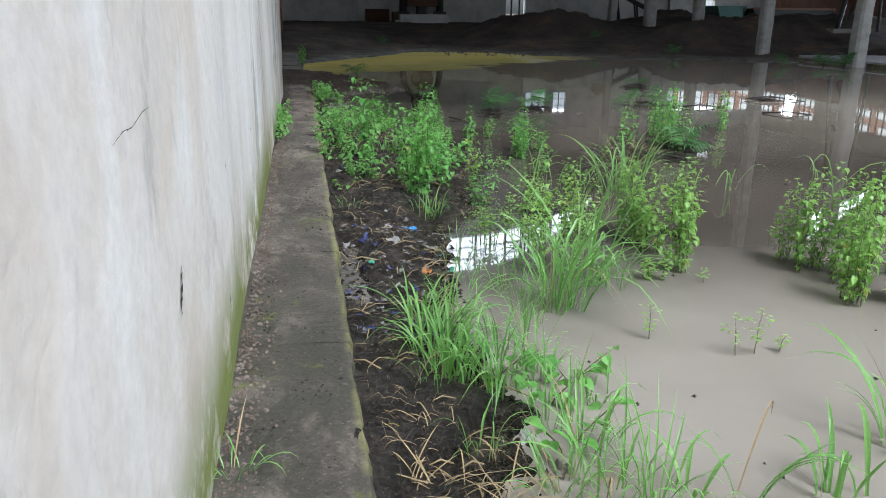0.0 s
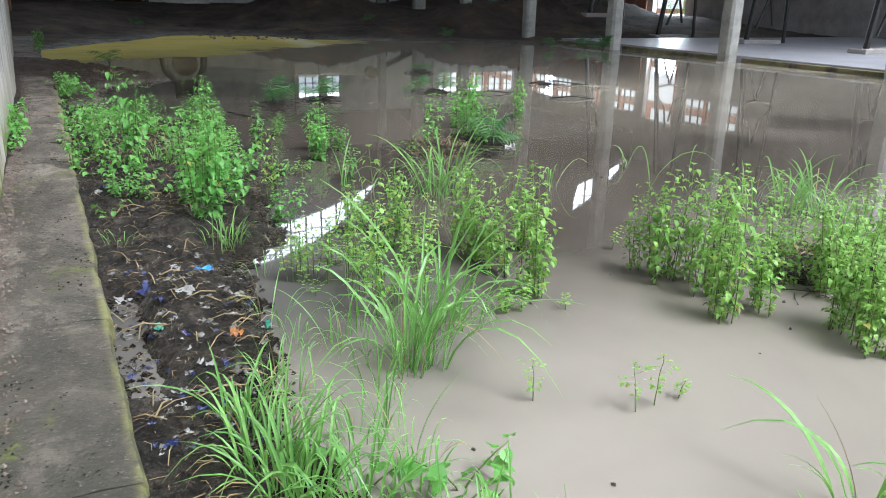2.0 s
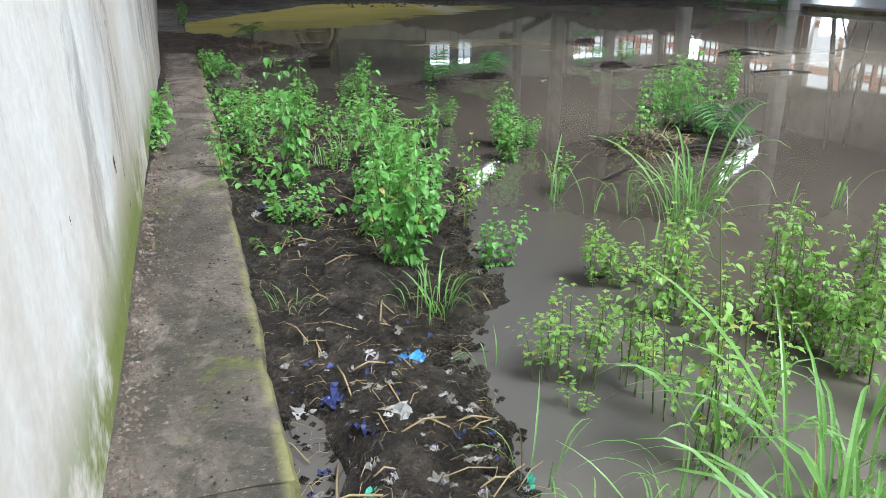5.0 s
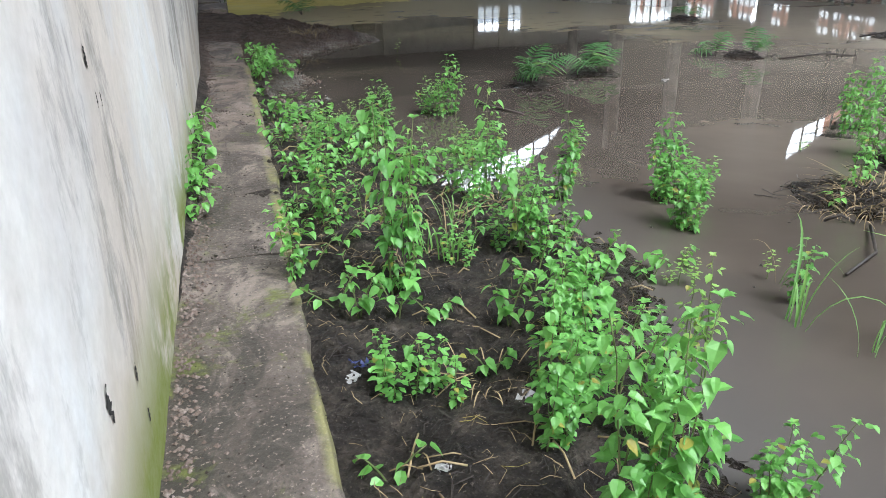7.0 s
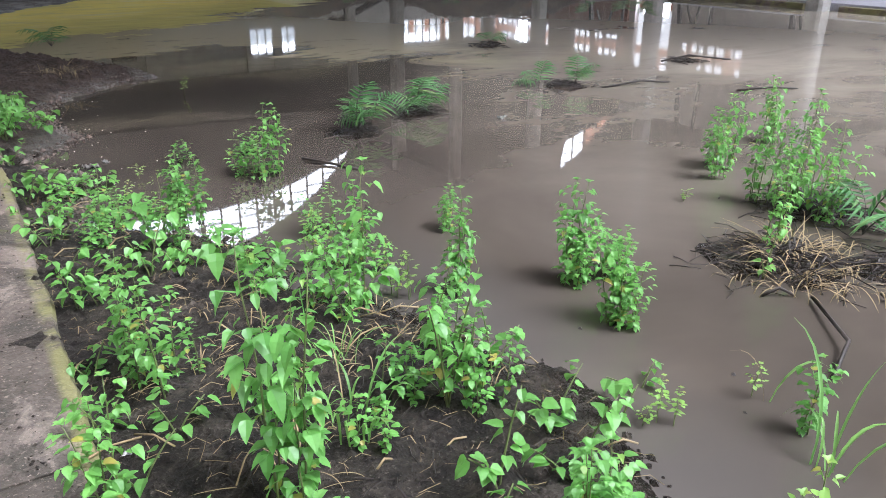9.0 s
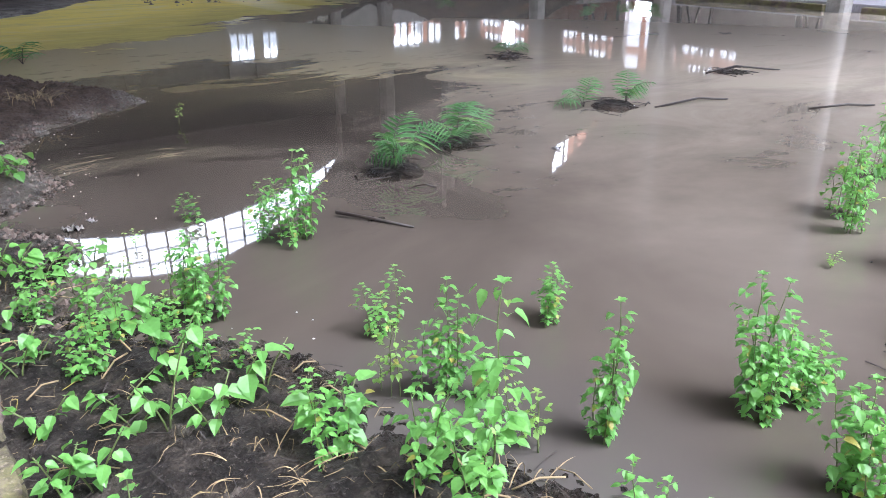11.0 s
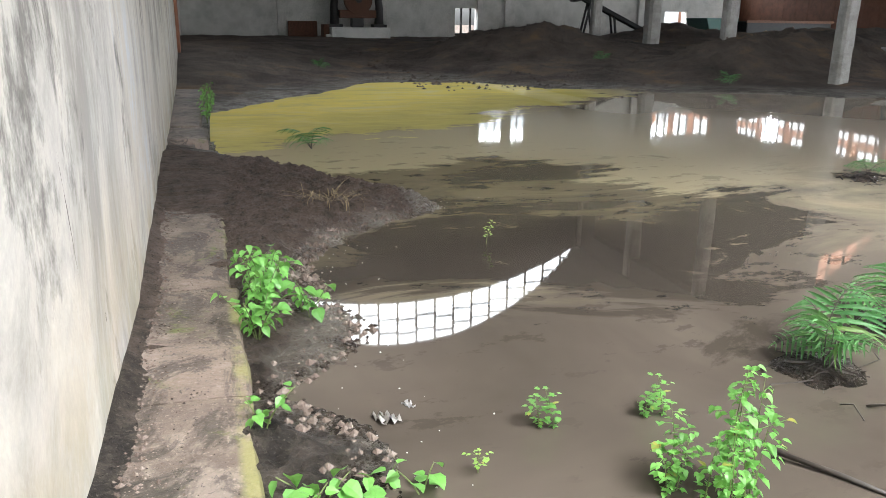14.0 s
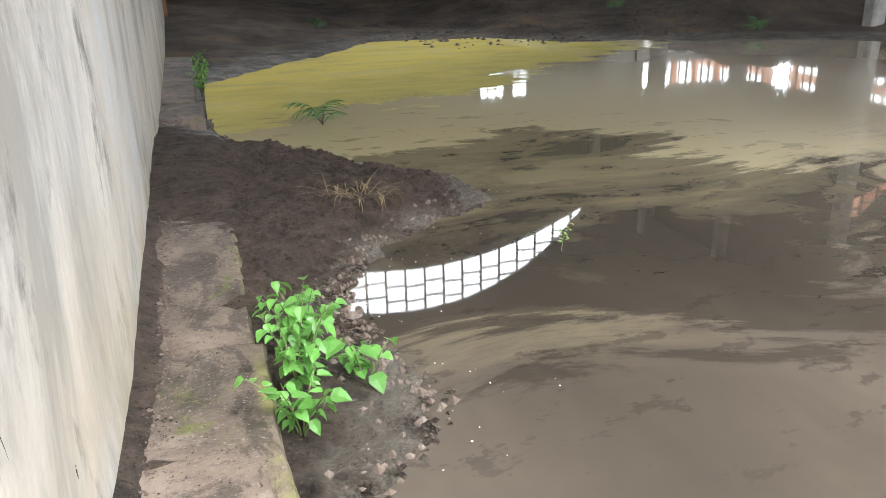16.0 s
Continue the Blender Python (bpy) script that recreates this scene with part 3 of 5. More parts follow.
# added filler that stops daylight leaking between the unequal vault springings
setting("beam", box_mesh("beam", [(BAY - 0.2, BAY + 0.2, ROOF_FROM, SIDE_GABLE + 0.25, SIDE_SPRING - 0.2, SPRING + 0.13)], M["roof"]), "unseen dark beam added to close the gap between the vaults", "beam")
# added blocker for the light leak where the two gables stand out of line
setting("gable_gap_filler", box_mesh("gable_gap_filler", [(BAY - 0.12, BAY + 0.12, SIDE_GABLE + 0.26, GABLE + 0.3, 6.4, SPRING + 0.12)], M["roof"]), "unseen dark filler added to close the gap between the gables", "wall")


def crescent_bars(x0, x1, inner, skip=(), at=GABLE, spring=SPRING, crown=CROWN):
    out = []
    n = 19
    for i in range(1, n):
        x = x0 + (x1 - x0) * i / n
        lo, hi = arc_z(x, x0, x1, spring, inner), arc_z(x, x0, x1, spring, crown)
        if skip and skip[0] <= x <= skip[1]:
            continue
        out.append(boxes([(x - 0.045, x + 0.045, at + 0.08, at + 0.15, lo, hi)]))
        for k in (0.36, 0.7):
            z0 = lo + (hi - lo) * (k + 0.06 * math.sin(i * 2.4))
            if hi - lo > 0.45:
                out.append(boxes([(x, x + (x1 - x0) / n, at + 0.09, at + 0.14, z0 - 0.045, z0 + 0.045)]))
    return join(*out)


def window_thing(name, geo, label):
    w = tagged(new(name), label, "window", kind="structure")
    part("glazing_bars", mesh_of("glazing_bars", *geo, M["bar"]), w)
    return w


window_thing("window_1", crescent_bars(-0.35, BAY, 10.7), "crescent gable window with thin dark bars")
window_thing("window_2", crescent_bars(BAY, RIGHT + 0.15, 10.1, (BAY, 28.8), SIDE_GABLE, SIDE_SPRING, SIDE_CROWN), "crescent gable window with thin dark bars")


def backdrop():
    m = bpy.data.materials.new("white_overcast")
    m.use_nodes = True
    em = m.node_tree.nodes.new("ShaderNodeEmission")
    em.inputs[0].default_value, em.inputs[1].default_value = (0.95, 0.98, 1.0, 1), 3.8
    m.node_tree.links.new(em.outputs[0], m.node_tree.nodes["Material Output"].inputs[0])
    setting("backdrop", mesh_of("backdrop", [(-60, 75, 8), (110, 75, 8), (110, 75, 60), (-60, 75, 60)], [(0, 1, 2, 3)], m), "bright white overcast sky beyond the hall", "sky")


backdrop()


def grid_bars(along, u0, u1, z0, z1, at, step=0.55, rows=3):
    bs = []
    n = max(2, round((u1 - u0) / step))
    for i in range(n + 1):
        u, w = u0 + (u1 - u0) * i / n, 0.05 if i % 3 == 0 else 0.03
        bs.append((u - w, u + w, at, at + 0.06, z0, z1) if along == "x" else (at, at + 0.06, u - w, u + w, z0, z1))
    for k in range(rows + 1):
        z = z0 + (z1 - z0) * k / rows
        bs.append((u0, u1, at + 0.01, at + 0.05, z - 0.025, z + 0.025) if along == "x" else (at + 0.01, at + 0.05, u0, u1, z - 0.025, z + 0.025))
    return boxes(bs)


k = 3
for u0, u1, z0, z1 in (rh[0], rh[2], rh[3]):
    window_thing("window_%d" % k, grid_bars("y", u0, u1, z0, z1, RIGHT + 0.1), "high wall window with rusty steel bars")
    k += 1
for u0, u1, z0, z1 in fh[1:4]:
    window_thing("window_%d" % k, grid_bars("x", u0, u1, z0, z1, FAR + 0.1), "high wall window with rusty steel bars")
    k += 1
for i, (u, w) in enumerate(((4.1, 0.22), (9.6, 0.3), (15.35, 0.14), (17.2, 0.3), (25.9, 0.25))):
    setting("pilaster_%d" % (i + 1), box_mesh("pilaster", [(u - w, u + w, FAR - 0.22, FAR - 0.003, -0.2, 6.4)], M["farwall"], 0.02), "whitewashed wall pilaster", "pilaster")


def column(y, x=BAY, w=0.21, height=SPRING, seed=0):
    """A slender weathered concrete column, chipped along its arrises."""
    bm = bmesh.new()
    rows = 44
    rings = []
    for i in range(rows + 1):
        z = -0.3 + (height + 0.3) * i / rows
        ring = []
        for k in range(16):
            t = 2 * math.pi * (k + 0.5) / 16
            c, s = math.cos(t), math.sin(t)
            q = max(abs(c), abs(s))
            p = Vector((c / q, s / q, 0)) * w
            corner = abs(abs(c) - abs(s)) < 0.35
            wob = noise.noise(Vector((p.x * 3 + seed * 7.1, p.y * 3 + seed, z * 1.4)))
            chip = max(0.0, noise.noise(Vector((c * 2 + seed, s * 2, z * 2.6))) - 0.05) * (0.12 if corner else 0.03)
            p *= 1 + 0.05 * wob - chip
            ring.append(bm.verts.new((p.x + 0.03 * noise.noise(Vector((seed * 3.3, 1, z * 0.4))), p.y, z)))
        rings.append(ring)
    for a, b in zip(rings, rings[1:]):
        for k in range(16):
            bm.faces.new((a[k], a[(k + 1) % 16], b[(k + 1) % 16], b[k]))
    bm.faces.new(rings[-1])
    bm.faces.new(rings[0][::-1])
    me = bpy.data.meshes.new("column")
    bm.to_mesh(me)
    bm.free()
    me.materials.append(M["column"])
    ob = new("column", me)
    ob.location = (x, y, 0)
    return tagged(ob, "tall weathered pale concrete column with chipped edges", "column", "columns of the hall")


for i, y in enumerate((6.8, 11.6, 16.35, 21.08, 25.98, 30.9, 35.55, 40.1)):
    column(y, seed=i, w=0.27 if i == 6 else 0.21)
setting("floor_slab", box_mesh("floor_slab", [(16.78, RIGHT, -9, 24.2, -0.4, 0.17)], M["slab"], 0.02), "pale wet concrete floor slab", "floor")
setting("kerb", box_mesh("kerb", [(16.60, 16.78, -9, 15.9, -0.4, 0.12), (16.60, 16.78, 16.75, 20.7, -0.4, 0.12), (16.60, 16.78, 21.4, 24.2, -0.4, 0.1)], M["ledge"], 0.02), "mossy worn concrete kerb of the slab", "kerb")

# the walk along the wall
ledge = setting("ledge", box_mesh("ledge", [(-0.45, 0.02, -9, 26.0, -0.4, 0.09)], M["ledge"]), "worn concrete ledge along the wall", "ledge")
cuts = [(-9, -3), (-3, 0.6), (0.6, 3.36), (3.36, 4.63), (4.63, 8.07), (8.07, 10.1), (10.1, 11.85), (11.85, 13.17), (13.17, 15.05)]


def slab_piece(y0, y1, x0=-0.33, x1=0.29, z=0.15, seed=0):
    """One ledge slab with a worn, wavering outer arris."""
    n, m = max(4, int((y1 - y0) / 0.07)), 7
    v, f = [], []
    for i in range(n + 1):
        y = y0 + 0.004 + (y1 - y0 - 0.008) * i / n
        worn = 0.02 * noise.noise(Vector((seed, y * 2.2, 0))) + 0.012 * noise.noise(Vector((seed, y * 9, 3)))
        end = 0.006 if i in (0, n) else 0.0
        for j in range(m):
            x = x0 + (x1 + worn - x0) * j / (m - 1)
            dz = 0.006 * noise.noise(Vector((x * 4, y * 4, seed))) - end - (0.008 + abs(worn) * 0.4 if j == m - 1 else 0)
            v.append((x, y, z + dz))
        v.append((x1 + worn + 0.012, y, z - 0.035))
        v.append((x1 + worn * 0.5 + 0.01, y, -0.4))
    m += 2
    for i in range(n):
        for j in range(m - 1):
            a = i * m + j
            f.append((a, a + 1, a + m + 1, a + m))
    f += [tuple(range(m)) + (len(v),), tuple(n * m + j for j in range(m))[::-1] + (len(v) + 1,)]
    v += [(x0, y0 + 0.004, -0.4), (x0, y1 - 0.004, -0.4)]
    return mesh_of("slab", v, f, M["ledge"])


for i, (a, b) in enumerate(cuts):
    out = float(np.interp((a + b) / 2, [4.0, 6.3, 9.0, 12.5, 14.1], [0.29, 0.30, 0.325, 0.325, 0.285]))
    part("slab", slab_piece(a, b, x1=out, seed=i), ledge)
part("slab", slab_piece(20.0, 26.0, x0=-0.45, x1=0.06, z=0.17, seed=21), ledge)
part("slab", slab_piece(18.8, 19.9, x0=-0.4, x1=0.17, z=0.16, seed=22), ledge)


def grit_wedge(y0, y1):
    """Soil and fallen plaster heaped in the corner of wall and ledge."""
    ys = np.arange(y0, y1, 0.03)
    v, f, m = [], [], 6
    for y in ys:
        e = float(smooth((y - y0) / 1.5) * smooth((y1 - y) / 0.5))
        w = e * (0.075 + 0.09 * float(fbm(np.array([y * 1.7]), np.array([2.0]))[0]) + 0.03 * float(fbm(np.array([y * 9]), np.array([5.0]))[0])) + 0.004
        h = e * (0.05 + 0.04 * float(fbm(np.array([y * 2.1]), np.array([9.0]))[0])) + 0.002
        for j in range(m):
            t = j / (m - 1)
            v.append((wall_x(y) - 0.01 + (w + 0.01) * t, y, 0.147 + h * (1 - t) ** 1.2 + 0.006 * noise.noise(Vector((t * 5, y * 14, 1))) * (1 - t)))
    for i in range(len(ys) - 1):
        for j in range(m - 1):
            a = i * m + j
            f.append((a, a + 1, a + m + 1, a + m))
    tagged(new("soil_wedge", mesh_of("soil_wedge", v, f, M["mud"])), "dark soil heaped between wall and ledge", "soil", kind="stuff")


grit_wedge(7.5, 15.6)
# ---- plants ----
rng = random.Random(11)


def thing(name, label, category, group):
    return tagged(new(name), label, category, group)


def leaf_geo(base, direction, up, size, width=0.42, fold=0.12, droop=0.25):
    """A pointed oval leaf, folded along its midrib."""
    d = Vector(direction).normalized()
    s = d.cross(Vector(up)).normalized()
    u = s.cross(d)
    b = Vector(base)
    at = lambda a, w, h: b + size * (d * a + s * w + u * (h - droop * a * a))
    v = [at(0, 0, 0), at(0.34, 0, 0), at(0.7, 0, 0), at(1, 0, -0.05), at(0.10, width * 0.75, fold), at(0.40, width, fold), at(0.74, width * 0.55, fold * 0.6),
         at(0.10, -width * 0.75, fold), at(0.40, -width, fold), at(0.74, -width * 0.55, fold * 0.6)]
    f = [(0, 1, 5, 4), (1, 2, 6, 5), (2, 3, 6), (0, 7, 8, 1), (1, 8, 9, 2), (2, 9, 3)]
    return v, f


def spire(seed, size, bare, mat, gap=0.024):
    """One upright weed stem 1 m high at scale 1 (built 0.5 m high): the stalk, and its leaves from bare upwards on short side shoots."""
    r = random.Random(seed)
    h = 0.5
    pts, p = [], Vector((0, 0, -0.06))
    bend = Vector((r.uniform(-1, 1), r.uniform(-1, 1), 0)) * 0.05
    for i in range(8):
        t = i / 7
        pts.append(p + bend * t * t + Vector((r.uniform(-1, 1) * 0.008 * t, r.uniform(-1, 1) * 0.008 * t, (h + 0.06) * t)))
    sg, lg = [tube(pts, [0.0042 - 0.0004 * i for i in range(8)], 4)], []
    n = int(h * (1 - bare) / gap)
    for i in range(n):
        t = bare + (1 - bare) * (i + r.random() * 0.6) / n
        q = min(t, 0.995) * 7
        j = int(q)
        p = pts[j].lerp(pts[j + 1], q - j)
        reach = (0.015 + 0.060 * math.sin(math.pi * min(1, (1 - t) * 1.25 + 0.08)) ** 0.8) * r.uniform(0.5, 1.25)
        for k in range(3):
            a = i * 2.4 + k * 2.09 + r.uniform(-0.6, 0.6)
            d = Vector((math.cos(a), math.sin(a), r.uniform(-0.1, 0.7)))
            tip = p + d * reach * r.uniform(0.5, 1.1)
            if k == 0:
                lg.append(tube([p, tip], 0.0014, 3))
            for e in range(2):
                b = a + r.uniform(-1.3, 1.3)
                ls = size * r.uniform(0.55, 1.2) * (0.65 + 0.5 * math.sin(3.0 * t))
                dd = Vector((math.cos(b), math.sin(b), r.uniform(-0.9, 0.45)))
                lg.append(leaf_geo(tip.lerp(p, 0.35 * e), dd, (0, 0, 1), ls, r.uniform(0.3, 0.44), r.uniform(0.03, 0.16), r.uniform(0.1, 0.5)))
    for e in range(5):
        b = e * 1.3 + r.random()
        lg.append(leaf_geo(pts[-1], (math.cos(b), math.sin(b), 0.7), (0, 0, 1), size * 0.6, 0.4))
    return mesh_of("stem", *join(*sg), M["stem"], True), mesh_of("foliage", *join(*lg), M[mat])


SPIRES = {
    "bushy": [spire(s, 0.044, 0.12, "leaf", 0.046) for s in range(7)],
    "pale": [spire(20 + s, 0.035, 0.15, "leaf_yellow", 0.038) for s in range(6)],
    "sparse": [spire(40 + s, 0.031, 0.38, "leaf_yellow", 0.058) for s in range(6)],
    "mid": [spire(60 + s, 0.041, 0.16, "leaf", 0.052) for s in range(7)],
}


def weed(kind, x, y, h, stems, spread, label, group):
    """A clump of upright leafy stems."""
    e = thing("weed", label, "weed", group)
    e.location = (x, y, ground_z(x, y))
    for i in range(stems):
        a, q = rng.uniform(0, 6.28), 0.8 * spread * math.sqrt(rng.random())
        s = h * 2 * rng.uniform(0.45, 1.08)
        wide = 0.5 + 0.4 * s
        m, f = rng.choice(SPIRES[kind])
        st = part("stem", m, e)
        lean = rng.uniform(1, 8) * (0.3 + q / max(spread, 0.01))
        st.matrix_basis = pose(math.cos(a) * q, math.sin(a) * q, 0, -math.sin(a) * lean, math.cos(a) * lean, rng.uniform(0, 360)) @ Matrix.Diagonal((wide, wide, s, 1))
        tagged(part("foliage", f, st), kind="stuff")
    return e


GREEN = "bright green leafy weed growing out of the mud"
PALE = "yellow-green leafy weed standing in the flood water"
THIN = "thin straggly weed with few leaves in shallow water"
for x, y, h, r, n in [(0.77, 7.55, 0.76, 0.14, 5), (1.37, 8.6, 0.63, 0.22, 6), (0.98, 5.96, 0.64, 0.14, 8), (1.0, 6.44, 0.36, 0.12, 5), (1.32, 7.92, 0.49, 0.14, 4), (1.16, 6.46, 0.54, 0.15, 5), (1.26, 7.05, 0.44, 0.1, 6), (1.06, 6.73, 0.43, 0.09, 5)]:
    weed("bushy", x, y, h, n, r, GREEN, "leafy weeds")
for x, y, h, r, n in [(1.21, 6.73, 0.39, 0.08, 4), (4.68, 9.42, 0.56, 0.13, 6), (5.59, 9.68, 0.58, 0.13, 5)]:
    weed("bushy", x, y, h, n, r, GREEN, "leafy weeds")
for x, y, h, r, n in [(1.5, 6.14, 0.39, 0.09, 5), (0.47, 8.56, 0.54, 0.16, 4), (0.3, 7.78, 0.47, 0.08, 3), (0.61, 8.34, 0.41, 0.16, 4), (2.35, 7.19, 0.32, 0.08, 2), (1.02, 7.73, 0.34, 0.13, 3),
                      (0.72, 6.8, 0.29, 0.12, 3), (0.54, 6.86, 0.22, 0.12, 4), (1.15, 10.34, 0.46, 0.11, 5), (1.75, 9.71, 0.29, 0.11, 4), (0.77, 10.48, 0.35, 0.12, 4),
                      (1.93, 8.64, 0.55, 0.07, 5), (1.14, 9.0, 0.34, 0.09, 3), (4.47, 9.24, 0.55, 0.07, 4), (4.28, 8.78, 0.65, 0.11, 4), (4.3, 8.52, 0.72, 0.17, 7), (4.27, 8.31, 0.57, 0.13, 5)]:
    weed("mid", x, y, h, n, r, GREEN, "leafy weeds")
for x, y, h, r, n in [(3.63, 8.16, 0.56, 0.11, 4), (2.35, 9.4, 0.32, 0.08, 4), (1.65, 9.2, 0.43, 0.09, 6), (1.17, 10.23, 0.44, 0.1, 6), (1.93, 10.91, 0.47, 0.1, 5),
                      (1.77, 10.84, 0.35, 0.1, 3), (1.92, 11.5, 0.19, 0.1, 3), (1.47, 11.51, 0.18, 0.05, 2), (1.76, 9.08, 0.2, 0.04, 2)]:
    weed("mid", x, y, h, n, r, GREEN, "leafy weeds")
for x, y, h, r, n in [(3.09, 4.42, 0.53, 0.11, 5), (3.09, 4.28, 0.68, 0.11, 6), (3.3, 4.19, 0.69, 0.13, 6), (3.16, 3.99, 0.64, 0.12, 6), (3.0, 3.75, 0.64, 0.11, 6), (3.29, 3.72, 0.5, 0.1, 5),
                      (3.43, 3.42, 0.58, 0.11, 6), (3.37, 3.24, 0.55, 0.11, 6), (3.34, 3.13, 0.54, 0.1, 6), (3.87, 3.84, 0.49, 0.13, 5), (2.32, 4.38, 0.75, 0.1, 6), (2.13, 4.24, 0.21, 0.07, 2),
                      (2.34, 4.76, 0.62, 0.11, 5), (2.36, 4.93, 0.56, 0.09, 4), (1.9, 5.78, 0.35, 0.11, 5), (1.99, 5.34, 0.5, 0.1, 5), (2.32, 5.06, 0.54, 0.09, 5), (2.7, 5.04, 0.56, 0.09, 5)]:
    weed("pale", x, y, h, n + 1, r, PALE, "pale weeds")
for x, y, h, r, n in [(1.48, 4.45, 0.78, 0.08, 5), (1.52, 4.93, 0.62, 0.09, 5), (1.29, 5.06, 0.39, 0.1, 5), (1.41, 4.97, 0.36, 0.09, 4), (1.53, 4.72, 0.49, 0.08, 4), (1.63, 4.52, 0.45, 0.08, 4),
                      (1.74, 4.51, 0.41, 0.07, 4), (1.69, 3.47, 0.21, 0.03, 1), (2.03, 3.25, 0.19, 0.03, 1), (2.12, 3.23, 0.26, 0.03, 1), (2.25, 3.23, 0.11, 0.02, 1), (3.22, 4.84, 0.23, 0.03, 1),
                      (2.36, 4.15, 0.13, 0.03, 1), (1.34, 5.14, 0.37, 0.08, 4), (1.58, 5.26, 0.22, 0.08, 4), (1.27, 4.86, 0.17, 0.05, 2), (1.97, 4.94, 0.47, 0.07, 4), (2.33, 5.22, 0.5, 0.08, 4)]:
    weed("sparse", x, y, h, n, r, THIN, "sparse weeds")
for x, y, h, r, n in [(1.96, 5.13, 0.31, 0.08, 4), (2.06, 5.69, 0.2, 0.07, 3), (1.65, 5.01, 0.25, 0.06, 3), (1.59, 6.74, 0.52, 0.07, 4), (2.4, 7.41, 0.16, 0.03, 1), (2.0, 7.49, 0.16, 0.09, 3),
                      (1.72, 8.78, 0.28, 0.07, 4), (1.52, 9.3, 0.34, 0.06, 3), (1.05, 10.28, 0.3, 0.05, 3), (2.15, 14.07, 0.23, 0.04, 1), (3.88, 9.02, 0.09, 0.02, 1),
                      (0.96, 10.83, 0.14, 0.04, 1), (1.1, 11.3, 0.22, 0.01, 1)]:
    weed("sparse", x, y, h, n, r, THIN, "sparse weeds")

for x, y, h, r, n in [(2.5, 8.47, 0.48, 0.1, 8), (2.71, 8.41, 0.44, 0.07, 5), (2.36, 8.03, 0.42, 0.09, 8), (1.7, 11.0, 0.3, 0.06, 3)]:
    weed("bushy", x, y, h, n, r, GREEN, "leafy weeds")

for x, y, h, r, n in [(3.75, 3.7, 0.5, 0.12, 6), (3.65, 3.95, 0.5, 0.12, 6), (4.0, 3.75, 0.48, 0.12, 6), (4.3, 3.8, 0.5, 0.12, 6), (4.55, 4.05, 0.5, 0.13, 6), (4.2, 4.4, 0.5, 0.13, 5), (3.6, 3.3, 0.5, 0.1, 6), (3.85, 3.35, 0.5, 0.1, 5)]:
    weed("pale", x, y, h, n, r, PALE, "pale weeds")

for x, y, h, r, n in [(0.6, 9.9, 0.24, 0.1, 4), (0.9, 9.9, 0.26, 0.1, 4), (0.72, 10.15, 0.24, 0.1, 4), (1.02, 9.7, 0.26, 0.1, 4), (0.55, 10.6, 0.26, 0.08, 4), (1.45, 7.75, 0.36, 0.1, 5), (1.6, 8.2, 0.3, 0.08, 3)]:
    weed("mid", x, y, h, n, r, GREEN, "leafy weeds")

LEAVES = []
for s in range(5):
    r = random.Random(300 + s)
    LEAVES.append(mesh_of("leaf", *leaf_geo((0, 0, 0), (1, 0, 0), (0, 0, 1), 1.0, r.uniform(0.36, 0.46), r.uniform(0.06, 0.16), r.uniform(0.15, 0.45)), M["leaf"]))


def broad_plant(name, x, y, h, spread, size, count, label, group, z=None, lean=(0, 0)):
    """A plant whose large leaves are set one by one on bending stems."""
    e = thing(name, label, "weed", group)
    e.location = (x, y, ground_z(x, y) if z is None else z)
    stems = max(2, count // 9)
    for i in range(stems):
        a = 6.28 * i / stems + rng.uniform(-0.4, 0.4)
        out = Vector((math.cos(a), math.sin(a), 0)) * spread * rng.uniform(0.4, 1.0) + Vector((lean[0], lean[1], 0))
        hh = h * rng.uniform(0.55, 1.05)
        pts = [Vector((0, 0, -0.04)) + out * (t ** 1.3) + Vector((0, 0, (hh + 0.04) * t ** 0.8)) for t in (j / 5 for j in range(6))]
        part("stem", mesh_of("stem", *tube(pts, [0.004, 0.0037, 0.0033, 0.003, 0.0025, 0.002], 4), M["stem"], True), e)
        n = count // stems
        for j in range(n):
            t = 0.25 + 0.75 * (j + 0.5) / n
            q = min(t * 5, 4.99)
            p = pts[int(q)].lerp(pts[int(q) + 1], q % 1)
            s = size * rng.uniform(0.55, 1.15)
            turn = math.degrees(a) + rng.uniform(-150, 150)
            lf = part("leaf", rng.choice(LEAVES), e)
            d = Vector((math.cos(radians(turn)), math.sin(radians(turn)), 0.3)) * s * 0.3
            lf.matrix_basis = pose(*(p + d), rng.uniform(-25, 25), rng.uniform(-15, 40), turn) @ Matrix.Diagonal((s, s, s, 1))
    return e


for x, y, h, n in [(1.05, 2.95, 0.2, 16), (1.2, 3.1, 0.2, 16), (1.0, 2.6, 0.2, 14), (0.9, 3.2, 0.22, 14)]:
    broad_plant("bindweed", x, y, h, 0.2, 0.07, n, "arrow-leaved bindweed among the grass", "bindweed")
CREEP = "low broad-leaved creeping weed on the mud"
